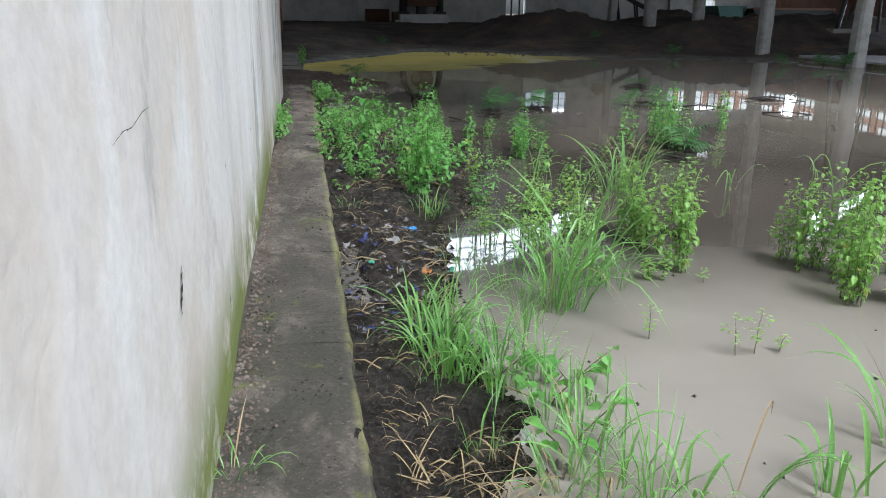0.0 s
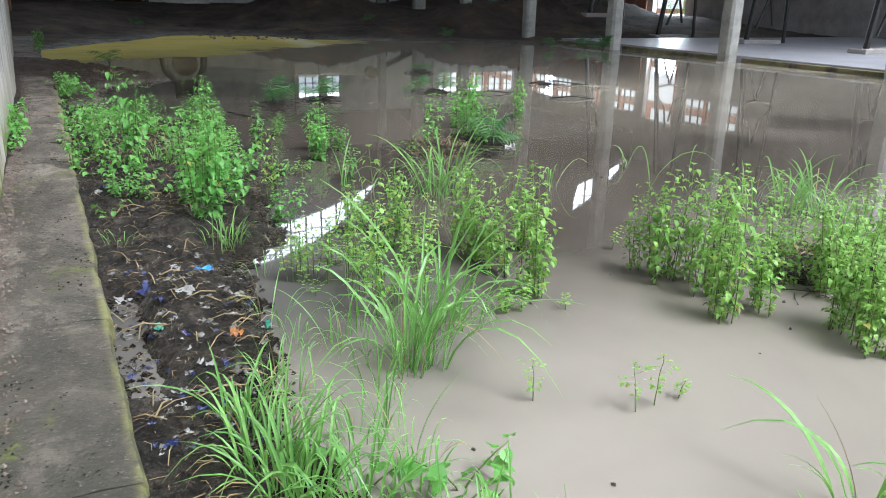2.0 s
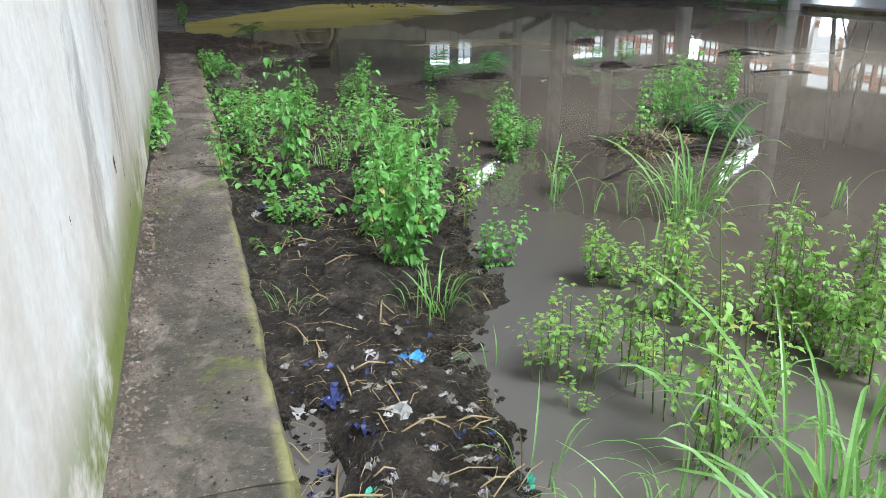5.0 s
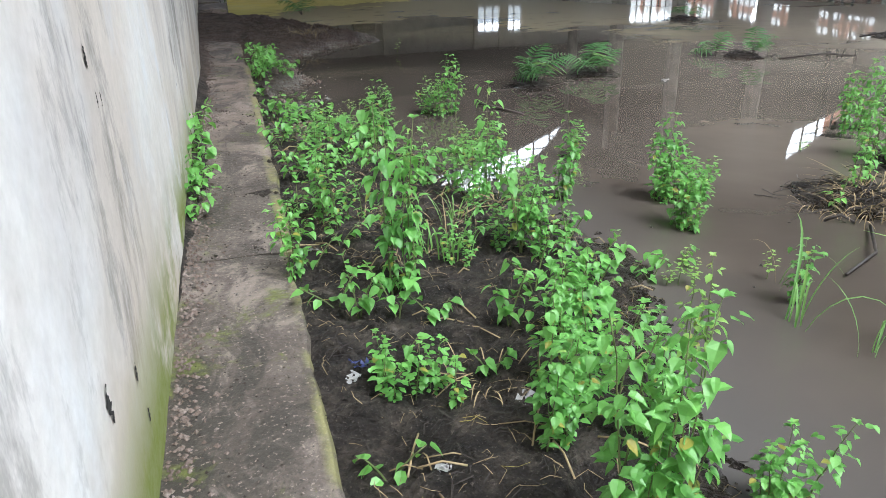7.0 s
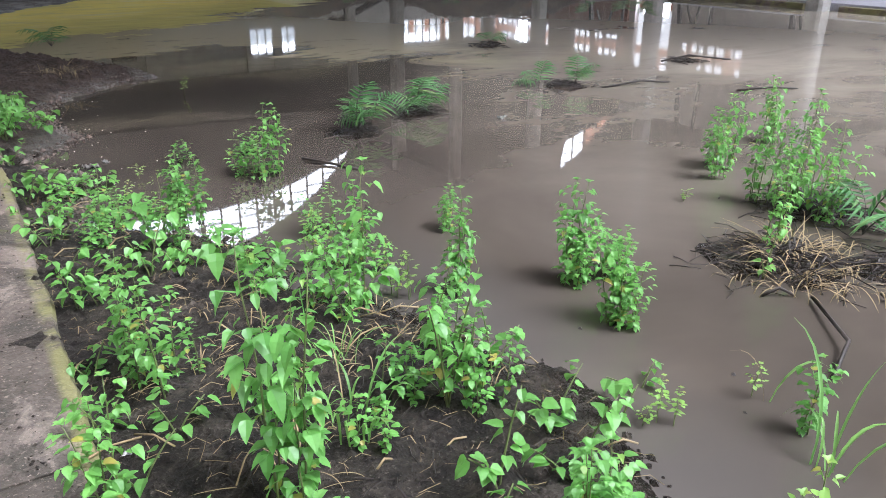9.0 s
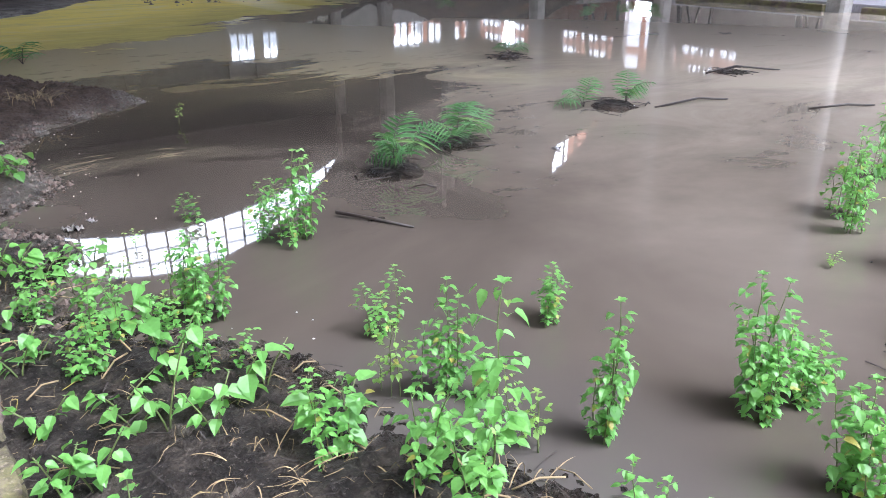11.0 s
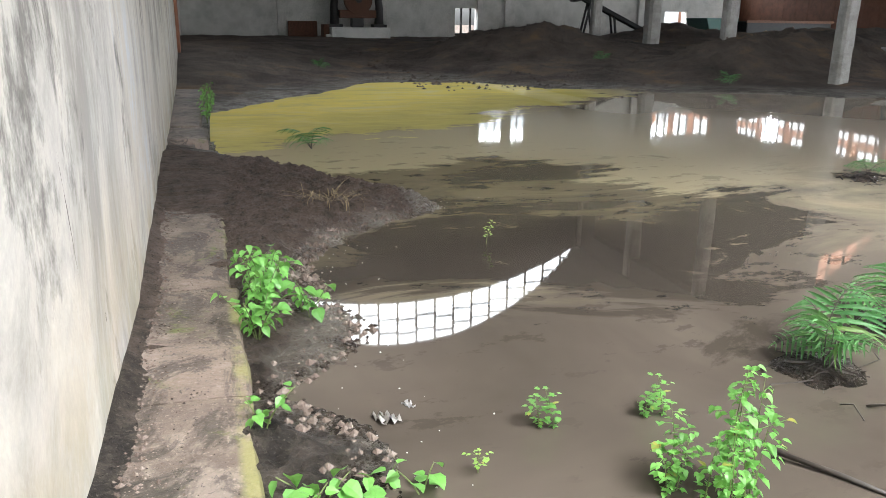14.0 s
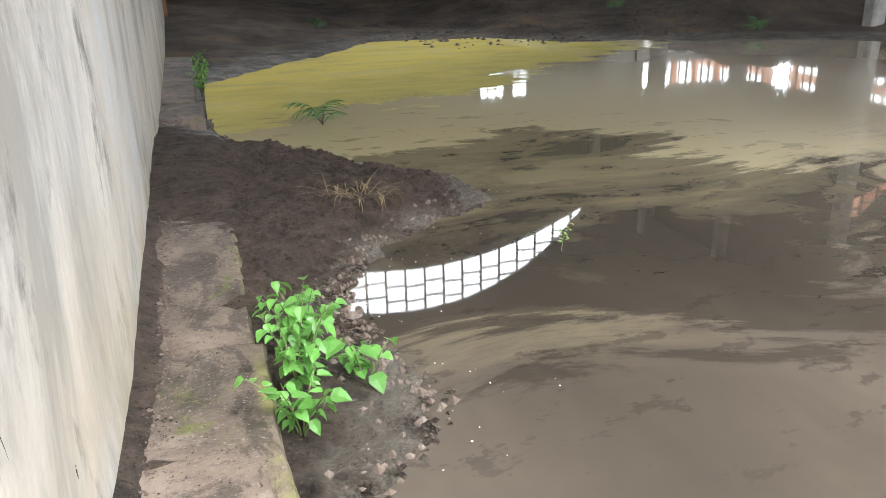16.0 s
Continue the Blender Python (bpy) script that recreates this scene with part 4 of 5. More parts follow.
for x, y, h, r, n in [(0.81, 8.06, 0.31, 0.1, 20), (0.55, 8.09, 0.16, 0.09, 12), (1.35, 7.8, 0.5, 0.12, 46), (1.67, 7.99, 0.33, 0.09, 20), (1.07, 7.19, 0.27, 0.09, 26), (1.37, 6.84, 0.29, 0.07, 10),
                      (1.33, 6.58, 0.26, 0.06, 10), (0.52, 7.4, 0.3, 0.09, 22), (0.66, 7.32, 0.29, 0.09, 22), (0.76, 9.38, 0.36, 0.1, 14), (0.87, 9.24, 0.22, 0.09, 12),
                      (0.51, 9.22, 0.23, 0.1, 20), (3.33, 8.03, 0.24, 0.08, 10), (0.66, 9.63, 0.11, 0.12, 16)]:
    broad_plant("creeping_weed", x, y, h * 0.9, 0.03 + r, 0.050, n, CREEP, "creeping weeds")
for x, y, h, r, n in [(1.51, 8.77, 0.24, 0.07, 16), (0.83, 10.33, 0.23, 0.1, 18), (1.2, 9.08, 0.28, 0.06, 20), (0.85, 9.67, 0.26, 0.06, 12), (0.99, 9.43, 0.2, 0.07, 16),
                      (0.68, 9.49, 0.15, 0.06, 10), (0.47, 10.07, 0.11, 0.05, 8), (0.52, 11.17, 0.18, 0.1, 12), (1.14, 9.54, 0.19, 0.06, 6),
                      (0.61, 11.06, 0.2, 0.08, 16), (0.87, 11.23, 0.19, 0.06, 8), (0.76, 11.32, 0.07, 0.05, 6), (0.69, 12.83, 0.22, 0.07, 8)]:
    broad_plant("creeping_weed", x, y, h, 0.05 + r, 0.078, n, CREEP, "creeping weeds")
for x, y, h, r, n in [(0.4, 10.98, 0.24, 0.1, 10), (0.41, 9.96, 0.21, 0.08, 12), (0.43, 9.2, 0.21, 0.08, 14), (0.39, 8.64, 0.14, 0.06, 12), (0.36, 8.21, 0.15, 0.05, 12), (0.44, 9.54, 0.19, 0.09, 12)]:
    broad_plant("creeping_weed", x, y, h, 0.03 + r, 0.052, n + 6, CREEP, "creeping weeds")
for x, y, h, n in [(0.45, 6.5, 0.12, 12), (0.6, 7.0, 0.14, 14), (0.45, 7.5, 0.16, 14), (0.4, 7.9, 0.18, 14), (0.8, 7.3, 0.12, 12), (0.9, 6.9, 0.14, 12), (0.38, 10.5, 0.2, 16), (0.37, 11.6, 0.2, 14), (2.1, 7.65, 0.12, 12), (1.9, 7.55, 0.12, 12), (1.35, 7.1, 0.28, 26), (1.25, 7.38, 0.3, 26), (1.5, 7.35, 0.26, 22), (1.62, 7.6, 0.22, 18)]:
    broad_plant("creeping_weed", x, y, h, 0.15, 0.055, n, CREEP, "creeping weeds")
for x, y, h, n in [(0.40, 12.5, 0.26, 26), (0.43, 12.8, 0.32, 34), (0.48, 13.08, 0.36, 40), (0.5, 13.35, 0.26, 22), (0.66, 12.92, 0.2, 12), (0.16, 21.8, 0.5, 34), (0.2, 22.3, 0.6, 34)]:
    broad_plant("nettle_bush", x, y, h, 0.16, 0.062, int(n * 2.3), "vivid green broad-leaved bush against the ledge", "ledge bushes")
for x, y, h, n in [(-0.13, 8.62, 0.16, 16), (-0.13, 8.85, 0.2, 22), (-0.13, 9.1, 0.24, 26), (-0.14, 9.4, 0.26, 26), (-0.14, 9.75, 0.26, 24), (-0.14, 10.1, 0.26, 20), (-0.14, 10.5, 0.22, 14)]:
    broad_plant("wall_weed", x, y, h, 0.09, 0.062, n, "bright green weed rooted at the wall's foot on the ledge", "wall weeds", 0.15, (0.05, 0))


def blade_mesh(seed, width, droop, mat):
    """One arching grass blade, 1 m long."""
    r = random.Random(seed)
    v, f = [], []
    bend, dr, tw = r.uniform(0.12, 0.5), droop * r.uniform(0.0, 0.7), r.uniform(-0.8, 0.8)
    for i in range(8):
        t = i / 7
        p = Vector((bend * t ** 1.7 + 0.25 * dr * t ** 3, 0, t - dr * t ** 3 - (0.06 if i == 0 else 0)))
        ww = width * ((0.45 + 1.1 * t) if t < 0.4 else 0.9 * (1 - ((t - 0.4) / 0.6) ** 1.8)) + 0.0012
        s2 = Vector((tw * t, 1, 0)).normalized()
        lift = Vector((-0.2 * ww, 0, 0.15 * ww))
        v += [p - s2 * ww * 0.5 + lift, p, p + s2 * ww * 0.5 + lift]
    for i in range(7):
        b = 3 * i
        f += [(b, b + 1, b + 4, b + 3), (b + 1, b + 2, b + 5, b + 4)]
    return mesh_of("blade", v, f, M[mat])


BLADES = {"broad": [blade_mesh(100 + s, 0.021, 1.15, "blade") for s in range(9)], "fine": [blade_mesh(120 + s, 0.012, 1.25, "blade") for s in range(8)], "reed": [blade_mesh(170 + s, 0.036, 0.95, "blade") for s in range(8)], "straw": [blade_mesh(140 + s, 0.011, 1.3, "straw") for s in range(6)]}


def grass(name, kind, x, y, h, n, spread, label, group, z=None, flat=0.0):
    e = thing(name, label, "grass", group)
    e.location = (x, y, ground_z(x, y) if z is None else z)
    for i in range(n):
        q = spread * math.sqrt(rng.random())
        a = rng.uniform(0, 360)
        s = h * rng.uniform(0.45, 1.1)
        b = part("blade", rng.choice(BLADES[kind if rng.random() > 0.06 or kind == "straw" else "straw"]), e)
        tilt = rng.uniform(-4, 22) + flat
        wide = 0.55 * s + 0.35
        b.matrix_basis = pose(math.cos(radians(a)) * q, math.sin(radians(a)) * q, 0, rng.uniform(-8, 8), tilt, a + rng.uniform(-50, 50)) @ Matrix.Diagonal((s, wide, s, 1))
    return e


TALL = "tall green grass clump with long arching blades"
for x, y, h, r, n in [(1.38, 3.88, 0.92, 0.05, 30), (1.47, 3.88, 0.85, 0.05, 14), (2.76, 6.39, 0.77, 0.12, 26), (2.99, 6.58, 0.84, 0.1, 16), (2.15, 5.81, 0.79, 0.06, 9), (4.91, 5.24, 0.57, 0.06, 6),
                      (5.01, 5.0, 0.67, 0.08, 12), (5.13, 4.82, 0.71, 0.08, 14), (4.75, 4.26, 0.49, 0.12, 18), (4.62, 6.06, 0.86, 0.03, 2), (4.93, 6.68, 0.37, 0.04, 3), (5.42, 6.48, 0.4, 0.04, 3),
                      (0.67, 3.36, 0.49, 0.08, 34), (0.69, 3.15, 0.5, 0.07, 26), (0.66, 3.69, 0.41, 0.06, 16), (0.86, 3.05, 0.45, 0.06, 18), (1.04, 3.1, 0.29, 0.07, 14), (1.24, 2.96, 0.23, 0.05, 8)]:
    grass("grass_clump", "broad", x, y, h, int(n * (1.7 if y < 3.8 else 2.2 if x > 4.6 and y < 5.6 else 0.7 if 4.1 < y < 4.5 else 1.2)), 0.03 + r, TALL, "grass clumps")
for x, y, h, r, n in [(1.05, 2.57, 0.47, 0.06, 12), (1.06, 2.34, 0.44, 0.07, 14), (0.91, 2.36, 0.3, 0.07, 14), (0.93, 3.31, 0.32, 0.07, 10), (1.2, 2.31, 0.38, 0.07, 10), (1.52, 4.43, 0.71, 0.04, 9),
                      (1.65, 4.25, 0.87, 0.05, 10), (1.74, 4.22, 0.68, 0.06, 12), (1.83, 4.19, 0.56, 0.06, 12), (1.05, 5.66, 0.21, 0.06, 16), (2.56, 6.67, 0.61, 0.05, 5), (2.35, 6.74, 0.35, 0.03, 4),
                      (3.81, 6.34, 0.55, 0.03, 4), (3.43, 6.36, 0.28, 0.03, 3), (2.23, 7.0, 0.55, 0.03, 7), (2.42, 7.35, 0.47, 0.01, 2), (1.0, 7.81, 0.31, 0.09, 18), (4.52, 8.65, 0.58, 0.15, 10)]:
    grass("grass_clump", "broad", x, y, h, n, 0.03 + r, TALL, "grass clumps")
for x, y, h, r, n in [(1.48, 2.25, 0.56, 0.02, 5), (1.74, 2.19, 0.47, 0.05, 8), (1.86, 2.17, 0.57, 0.05, 10), (1.33, 2.26, 0.24, 0.05, 10), (2.2, 2.42, 0.6, 0.06, 14), (2.4, 2.35, 0.55, 0.06, 12)]:
    grass("grass_clump", "reed", x, y, h, n, 0.03 + r, TALL, "grass clumps")
FINE = "thin tuft of arching grass blades"
for x, y, h, n in [(0.97, 5.62, 0.34, 14), (1.06, 5.7, 0.36, 12), (1.1, 3.5, 0.4, 14), (1.2, 3.75, 0.4, 14), (1.0, 3.5, 0.42, 16), (0.9, 3.8, 0.36, 14), (1.15, 8.2, 0.3, 16), (0.95, 8.0, 0.28, 16), (0.6, 3.0, 0.2, 12), (0.45, 5.75, 0.14, 12), (1.25, 4.05, 0.35, 12),
                   (0.7, 2.6, 0.3, 14), (1.2, 2.45, 0.45, 14), (1.0, 2.75, 0.4, 16), (1.1, 3.25, 0.4, 16), (0.95, 2.4, 0.36, 14), (1.2, 4.2, 0.36, 12), (1.35, 4.35, 0.4, 12), (1.05, 4.3, 0.36, 12), (1.15, 2.25, 0.45, 14), (0.78, 3.7, 0.36, 14), (0.85, 4.0, 0.3, 10), (1.1, 5.2, 0.25, 8), (1.0, 4.6, 0.3, 8)]:
    grass("grass_tuft", "fine", x, y, h, n, 0.08, FINE, "grass tufts")
STRAW = "flattened dry straw-coloured grass"
for x, y, h, n in [(0.45, 2.34, 0.26, 16), (0.6, 2.3, 0.28, 18), (0.75, 2.25, 0.28, 18), (0.55, 2.6, 0.18, 10), (0.92, 2.35, 0.26, 14), (1.17, 15.1, 0.3, 24), (1.05, 15.25, 0.26, 16), (3.5, 7.95, 0.3, 18), (3.8, 7.9, 0.32, 20), (3.3, 8.1, 0.25, 14), (0.85, 6.9, 0.2, 12), (1.0, 8.5, 0.2, 12),
                   (1.1, 9.0, 0.2, 10), (0.8, 7.75, 0.2, 12), (1.5, 8.6, 0.2, 8), (3.6, 8.1, 0.3, 26), (3.4, 7.9, 0.3, 24), (3.75, 8.15, 0.3, 22), (3.65, 7.75, 0.28, 22), (0.9, 9.0, 0.18, 12), (0.7, 8.4, 0.18, 12), (1.3, 8.2, 0.18, 12), (0.6, 5.9, 0.14, 10), (4.0, 4.1, 0.26, 20), (4.25, 4.0, 0.28, 22), (4.4, 4.25, 0.26, 18)]:
    grass("dry_grass", "straw", x, y, h, int(n * 1.8), 0.14, STRAW, "dry grass", None, 45.0)
grass("grass_tuft", "fine", -0.1, 2.44, 0.24, 16, 0.05, "small grass tuft growing from a crack in the ledge", "grass tufts", 0.15, 20)


def frond_meshes(seed, length=0.5, pairs=10):
    r = random.Random(seed)
    pts = [Vector((length * 0.85 * t, 0, length * (1.05 * t - 0.85 * t * t) * r.uniform(0.95, 1.05))) for t in (i / 8 for i in range(9))]
    lg = []
    for i in range(pairs):
        t = 0.2 + 0.8 * i / (pairs - 1)
        q = min(t * 8, 7.99)
        p = pts[int(q)].lerp(pts[int(q) + 1], q % 1)
        d = (pts[int(q) + 1] - pts[int(q)]).normalized()
        ls = length * 0.42 * math.sin(math.pi * (0.14 + 0.8 * t)) ** 0.7 * r.uniform(0.85, 1.1)
        for sgn in (1, -1):
            lg.append(leaf_geo(p, Vector((d.x * 0.35, sgn, 0.1)), (0, 0, 1), ls, 0.062, 0.02, r.uniform(0.2, 0.7)))
    lg.append(leaf_geo(pts[-1], pts[-1] - pts[-2], (0, 0, 1), length * 0.14, 0.12))
    return mesh_of("rachis", *tube(pts, [0.004 - 0.0003 * i for i in range(9)], 4), M["twig"]), mesh_of("frond", *join(*lg), M["fern"])


FRONDS = [frond_meshes(160 + s) for s in range(4)]


def fern(x, y, s, n):
    e = thing("fern", "dark green fern on a clump of roots in the water", "fern", "ferns")
    e.location = (x, y, ground_z(x, y))
    for i in range(n):
        a, fs = FRONDS[i % 4], s * rng.uniform(0.65, 1.15)
        f = part("frond", a[1], e)
        f.matrix_basis = pose(0, 0, 0, rng.uniform(-15, 15), rng.uniform(-50, 5), 360 * i / n + rng.uniform(-25, 25)) @ Matrix.Diagonal((fs, fs, fs, 1))
        part("rachis", a[0], f)


for x, y, s, n in [(2.92, 11.62, 0.85, 5), (3.1, 11.75, 0.75, 4), (3.7, 12.0, 1.0, 5), (3.9, 12.1, 0.8, 4), (5.55, 12.5, 0.8, 4), (5.85, 12.25, 0.65, 5), (6.95, 15.4, 0.6, 5), (1.43, 18.7, 0.9, 6), (16.1, 21.0, 1.2, 8), (15.7, 21.4, 1.0, 7), (13.3, 26.3, 1.1, 6), (3.4, 32.6, 0.9, 6), (12.3, 31.5, 0.9, 6), (4.3, 8.1, 1.0, 5), (14.4, 21.5, 0.9, 5)]:
    fern(x, y, s, n)

# ---- far machinery and frames ----
def press(x, y):
    """An old iron press on a concrete plinth."""
    z = ground_z(x, y - 1.0) - 0.05
    setting("plinth", box_mesh("plinth", [(x - 1.5, x + 1.5, y - 1.2, y + 1.2, z - 0.4, z + 0.6), (x - 1.75, x - 1.5, y - 1.0, y + 0.6, z - 0.4, z + 0.25)], M["farwall"], 0.03), "pale concrete machine plinth", "plinth")
    e = thing("press_machine", "rusty iron press with twin uprights and a flywheel", "machine", "")
    e.location = (x, y, z + 0.6)
    for sx in (-1, 1):
        pts = [(sx * 1.15, 0, 0), (sx * 1.18, 0, 1.0), (sx * 1.1, 0, 1.7), (sx * 0.75, 0, 2.3), (sx * 0.3, 0, 2.6)]
        part("upright", mesh_of("upright", *tube(pts, [0.26, 0.2, 0.19, 0.17, 0.15], 8), M["iron"], True), e)
        part("foot", box_mesh("foot", [(sx * 1.15 - 0.35, sx * 1.15 + 0.35, -0.4, 0.4, 0, 0.15)], M["iron"], 0.02), e)
    part("flywheel", mesh_of("flywheel", *tube([(0, -0.55, 1.35), (0, -0.25, 1.35)], 0.72, 28), M["rust"]), e)
    part("hub", mesh_of("hub", *tube([(0, -0.7, 1.35), (0, -0.2, 1.35)], 0.16, 14), M["iron"]), e)
    part("bed", box_mesh("bed", [(-0.95, 0.95, -0.4, 0.4, 0.45, 0.85)], M["rust"], 0.04), e)
    part("ram", box_mesh("ram", [(-0.3, 0.3, -0.3, 0.3, 0, 0.45)], M["iron"], 0.03), e)
    part("crown", box_mesh("crown", [(-0.65, 0.65, -0.45, 0.45, 2.35, 3.0)], M["iron"], 0.08), e)
    part("drum", mesh_of("drum", *tube([(-0.6, -0.1, 3.15), (0.6, -0.1, 3.15)], 0.3, 16), M["soot"]), e)


press(7.7, 49.4)
bz = ground_z(5.3, 51)
tagged(new("scrap_plate", box_mesh("scrap_plate", [(4.35, 5.9, 51.3, 51.45, bz - 0.1, bz + 0.85)], M["rust"], 0.02)), "rusty sheet steel plate leaning at the wall", "plate")
tagged(new("scrap_box", box_mesh("scrap_box", [(5.85, 6.15, 48.6, 49.6, bz - 0.1, bz + 0.7)], M["rust"], 0.02)), "rusty steel box beside the press", "box")


def bar_frame(name, label, category, bars, material, r):
    e = thing(name, label, category, "")
    for nm, a, b in bars:
        part(nm, mesh_of(nm, *tube([a, b], r, 6), material), e)
    return e


bar_frame("hatch_frame", "dark timber frame in the wall hatch", "frame", [("post", (14.3, FAR + 0.1, 0.4), (14.3, FAR + 0.1, 2.38)), ("post", (14.85, FAR + 0.1, 0.4), (14.85, FAR + 0.1, 2.38)), ("rail", (13.9, FAR + 0.1, 0.95), (15.2, FAR + 0.1, 0.95))], M["iron"], 0.07)


def conveyor():
    """A belt conveyor that climbs out of the heap on steel legs."""
    e = thing("conveyor", "black steel belt conveyor rising from a heap", "conveyor", "")
    a, b = Vector((22.6, 44.0, 0.7)), Vector((18.0, 45.2, 3.0))
    side = Vector((0.25, 0.95, 0)).normalized() * 0.4
    for s in (-1, 1):
        part("side_rail", mesh_of("side_rail", *tube([a + side * s, b + side * s], 0.12, 4), M["soot"]), e)
    d = b - a
    v = [a + side + Vector((0, 0, 0.1)), a - side + Vector((0, 0, 0.1)), b - side + Vector((0, 0, 0.1)), b + side + Vector((0, 0, 0.1))]
    v += [p - Vector((0, 0, 0.14)) for p in v]
    part("belt", mesh_of("belt", v, [(0, 1, 2, 3), (7, 6, 5, 4), (0, 4, 5, 1), (1, 5, 6, 2), (2, 6, 7, 3), (3, 7, 4, 0)], M["soot"]), e)
    part("head_drum", mesh_of("head_drum", *tube([b + side * 1.2, b - side * 1.2], 0.36, 16), M["iron"]), e)
    for i in range(6):
        p = a + d * (i + 0.5) / 6
        part("roller", mesh_of("roller", *tube([p + side * 1.05, p - side * 1.05], 0.07, 8), M["rust"]), e)
    for t, dx in ((0.85, -0.5), (0.85, 0.45), (0.6, 0.3)):
        for s in (-1, 1):
            p = a + d * t + side * s
            part("leg", mesh_of("leg", *tube([p, (p.x + dx, p.y, 0.3)], 0.06, 4), M["soot"]), e)


conveyor()


def trestle(x, y, label="rusty steel A-frame post with bent braces on a concrete foot"):
    """A leaning steel post with branching braces, on a low pad."""
    z = ground_z(x, y) if y > 24.2 else 0.17
    e = thing("steel_trestle", label, "trestle", "steel trestles")
    e.location = (x, y, z)
    part("pad", box_mesh("pad", [(-0.5, 1.3, -0.3, 0.3, -0.05, 0.14)], M["greywall"], 0.03), e)
    part("post", mesh_of("post", *tube([(-0.1, 0, 0.1), (0.35, 0, 3.2), (0.6, 0, 5.4)], 0.10, 6), M["iron"]), e)
    part("post", mesh_of("post", *tube([(1.9, 0.1, 0.0), (1.6, 0.1, 5.4)], 0.07, 6), M["iron"]), e)
    for pts in ([(0.05, 0, 1.75), (0.85, 0.03, 1.65), (1.8, 0.1, 1.85)], [(0.85, 0.03, 1.65), (0.3, 0, 0.5)], [(0.85, 0.03, 1.65), (1.15, 0.05, 0.6)], [(0.2, 0, 2.1), (0.7, 0.03, 2.6), (0.85, 0.03, 3.4)], [(1.75, 0.1, 2.1), (1.2, 0.05, 2.4), (1.0, 0.05, 3.2)]):
        part("brace", mesh_of("brace", *tube(pts, 0.045, 5), M["iron"]), e)


for x, y in ((22.1, 20.6), (21.9, 16.0), (22.3, 25.2), (21.9, 11.4), (22.4, 29.8)):
    trestle(x, y)
# rust-brown boarding over the far stretch of the right-hand wall
boarding = setting("boarding", box_mesh("boarding", [(RIGHT - 0.1, RIGHT - 0.06, 38.2, FAR - 0.02, 0.3, 3.85)], M["rust"]), "rust-brown sheet boarding on the wall", "panel")
for i in range(14):
    y0 = 38.2 + i * (FAR - 38.24) / 14
    part("panel", box_mesh("panel", [(RIGHT - 0.16, RIGHT - 0.1, y0 + 0.012, y0 + (FAR - 38.24) / 14 - 0.012, 0.3, 3.84 - 0.02 * (i % 3))], M["panel"]), boarding)
tz = ground_z(27, 45)
tank = thing("tank", "long sooty black steel tank behind the heaps", "tank", "")
part("body", box_mesh("body", [(26.3, 31.5, 42.6, 44.6, tz - 0.3, tz + 1.05)], M["soot"], 0.05), tank)
part("rim", box_mesh("rim", [(26.2, 31.6, 42.5, 42.6, tz + 0.98, tz + 1.1)], M["rust"], 0.02), tank)
hop = thing("hopper", "green-painted steel hopper beside the tank", "hopper", "")
v, f = boxes([(24.2, 26.1, 43.0, 44.8, 0.6, 1.95)])
v = [(x + (0.5 if x < 25 else -0.3) * (z < 1), y, z) for x, y, z in v]
part("body", mesh_of("body", v, f, M["green"]), hop)

# greenery outside the doorway
for i in range(26):
    x, y = rng.uniform(35, 40), rng.uniform(32.5, 40)
    weed("bushy", x, y, rng.uniform(0.9, 1.6), 7, 0.5, "sunlit green weed outside the doorway", "outside weeds")


def outside_building():
    """A long brick building across the yard, with white rendered panels between its piers."""
    e = thing("brick_building", "orange brick building with white rendered panels across the yard", "building", "")
    e.location = (43.0, 0, 0)
    part("wall", box_mesh("wall", [(0.06, 4.0, 22.0, 84.0, -0.3, 9.2)], M["brick"]), e)
    part("roof", box_mesh("roof", [(-0.5, 4.5, 21.5, 84.5, 9.2, 9.45)], M["farwall"]), e)
    for i in range(19):
        for z0, z1 in ((1.0, 2.9), (3.4, 6.0), (6.6, 8.8)):
            y0 = 23.0 + i * 3.2
            part("panel", box_mesh("panel", [(0.0, 0.055, y0, y0 + (2.7 if z0 < 6 else 2.2), z0, z1)], M["white"]), e)


outside_building()
tower = thing("brick_tower", "tall orange brick tower in the distance", "tower", "")
part("shaft", box_mesh("shaft", [(60.0, 68.5, 66.0, 70.0, 0.0, 26.0)], M["brick"]), tower)
part("cornice", box_mesh("cornice", [(59.7, 68.8, 65.7, 70.3, 26.0, 26.6)], M["brick"]), tower)
setting("boundary_wall", box_mesh("boundary_wall", [(48, 48.3, 15, 60, 0, 3.2)], M["farwall"]), "pale boundary wall outside", "wall")

# ---- things on the water and the mud ----
PAPER = [plain("pale_plastic", (0.34, 0.33, 0.32), 0.35), plain("blue_plastic", (0.05, 0.22, 0.50), 0.35, 0, 0.7), plain("dirty_plastic", (0.2, 0.185, 0.165), 0.4), plain("navy_plastic", (0.04, 0.05, 0.16), 0.35), plain("orange_wrapper", (0.4, 0.17, 0.05), 0.4), plain("green_wrapper", (0.05, 0.30, 0.20), 0.4)]


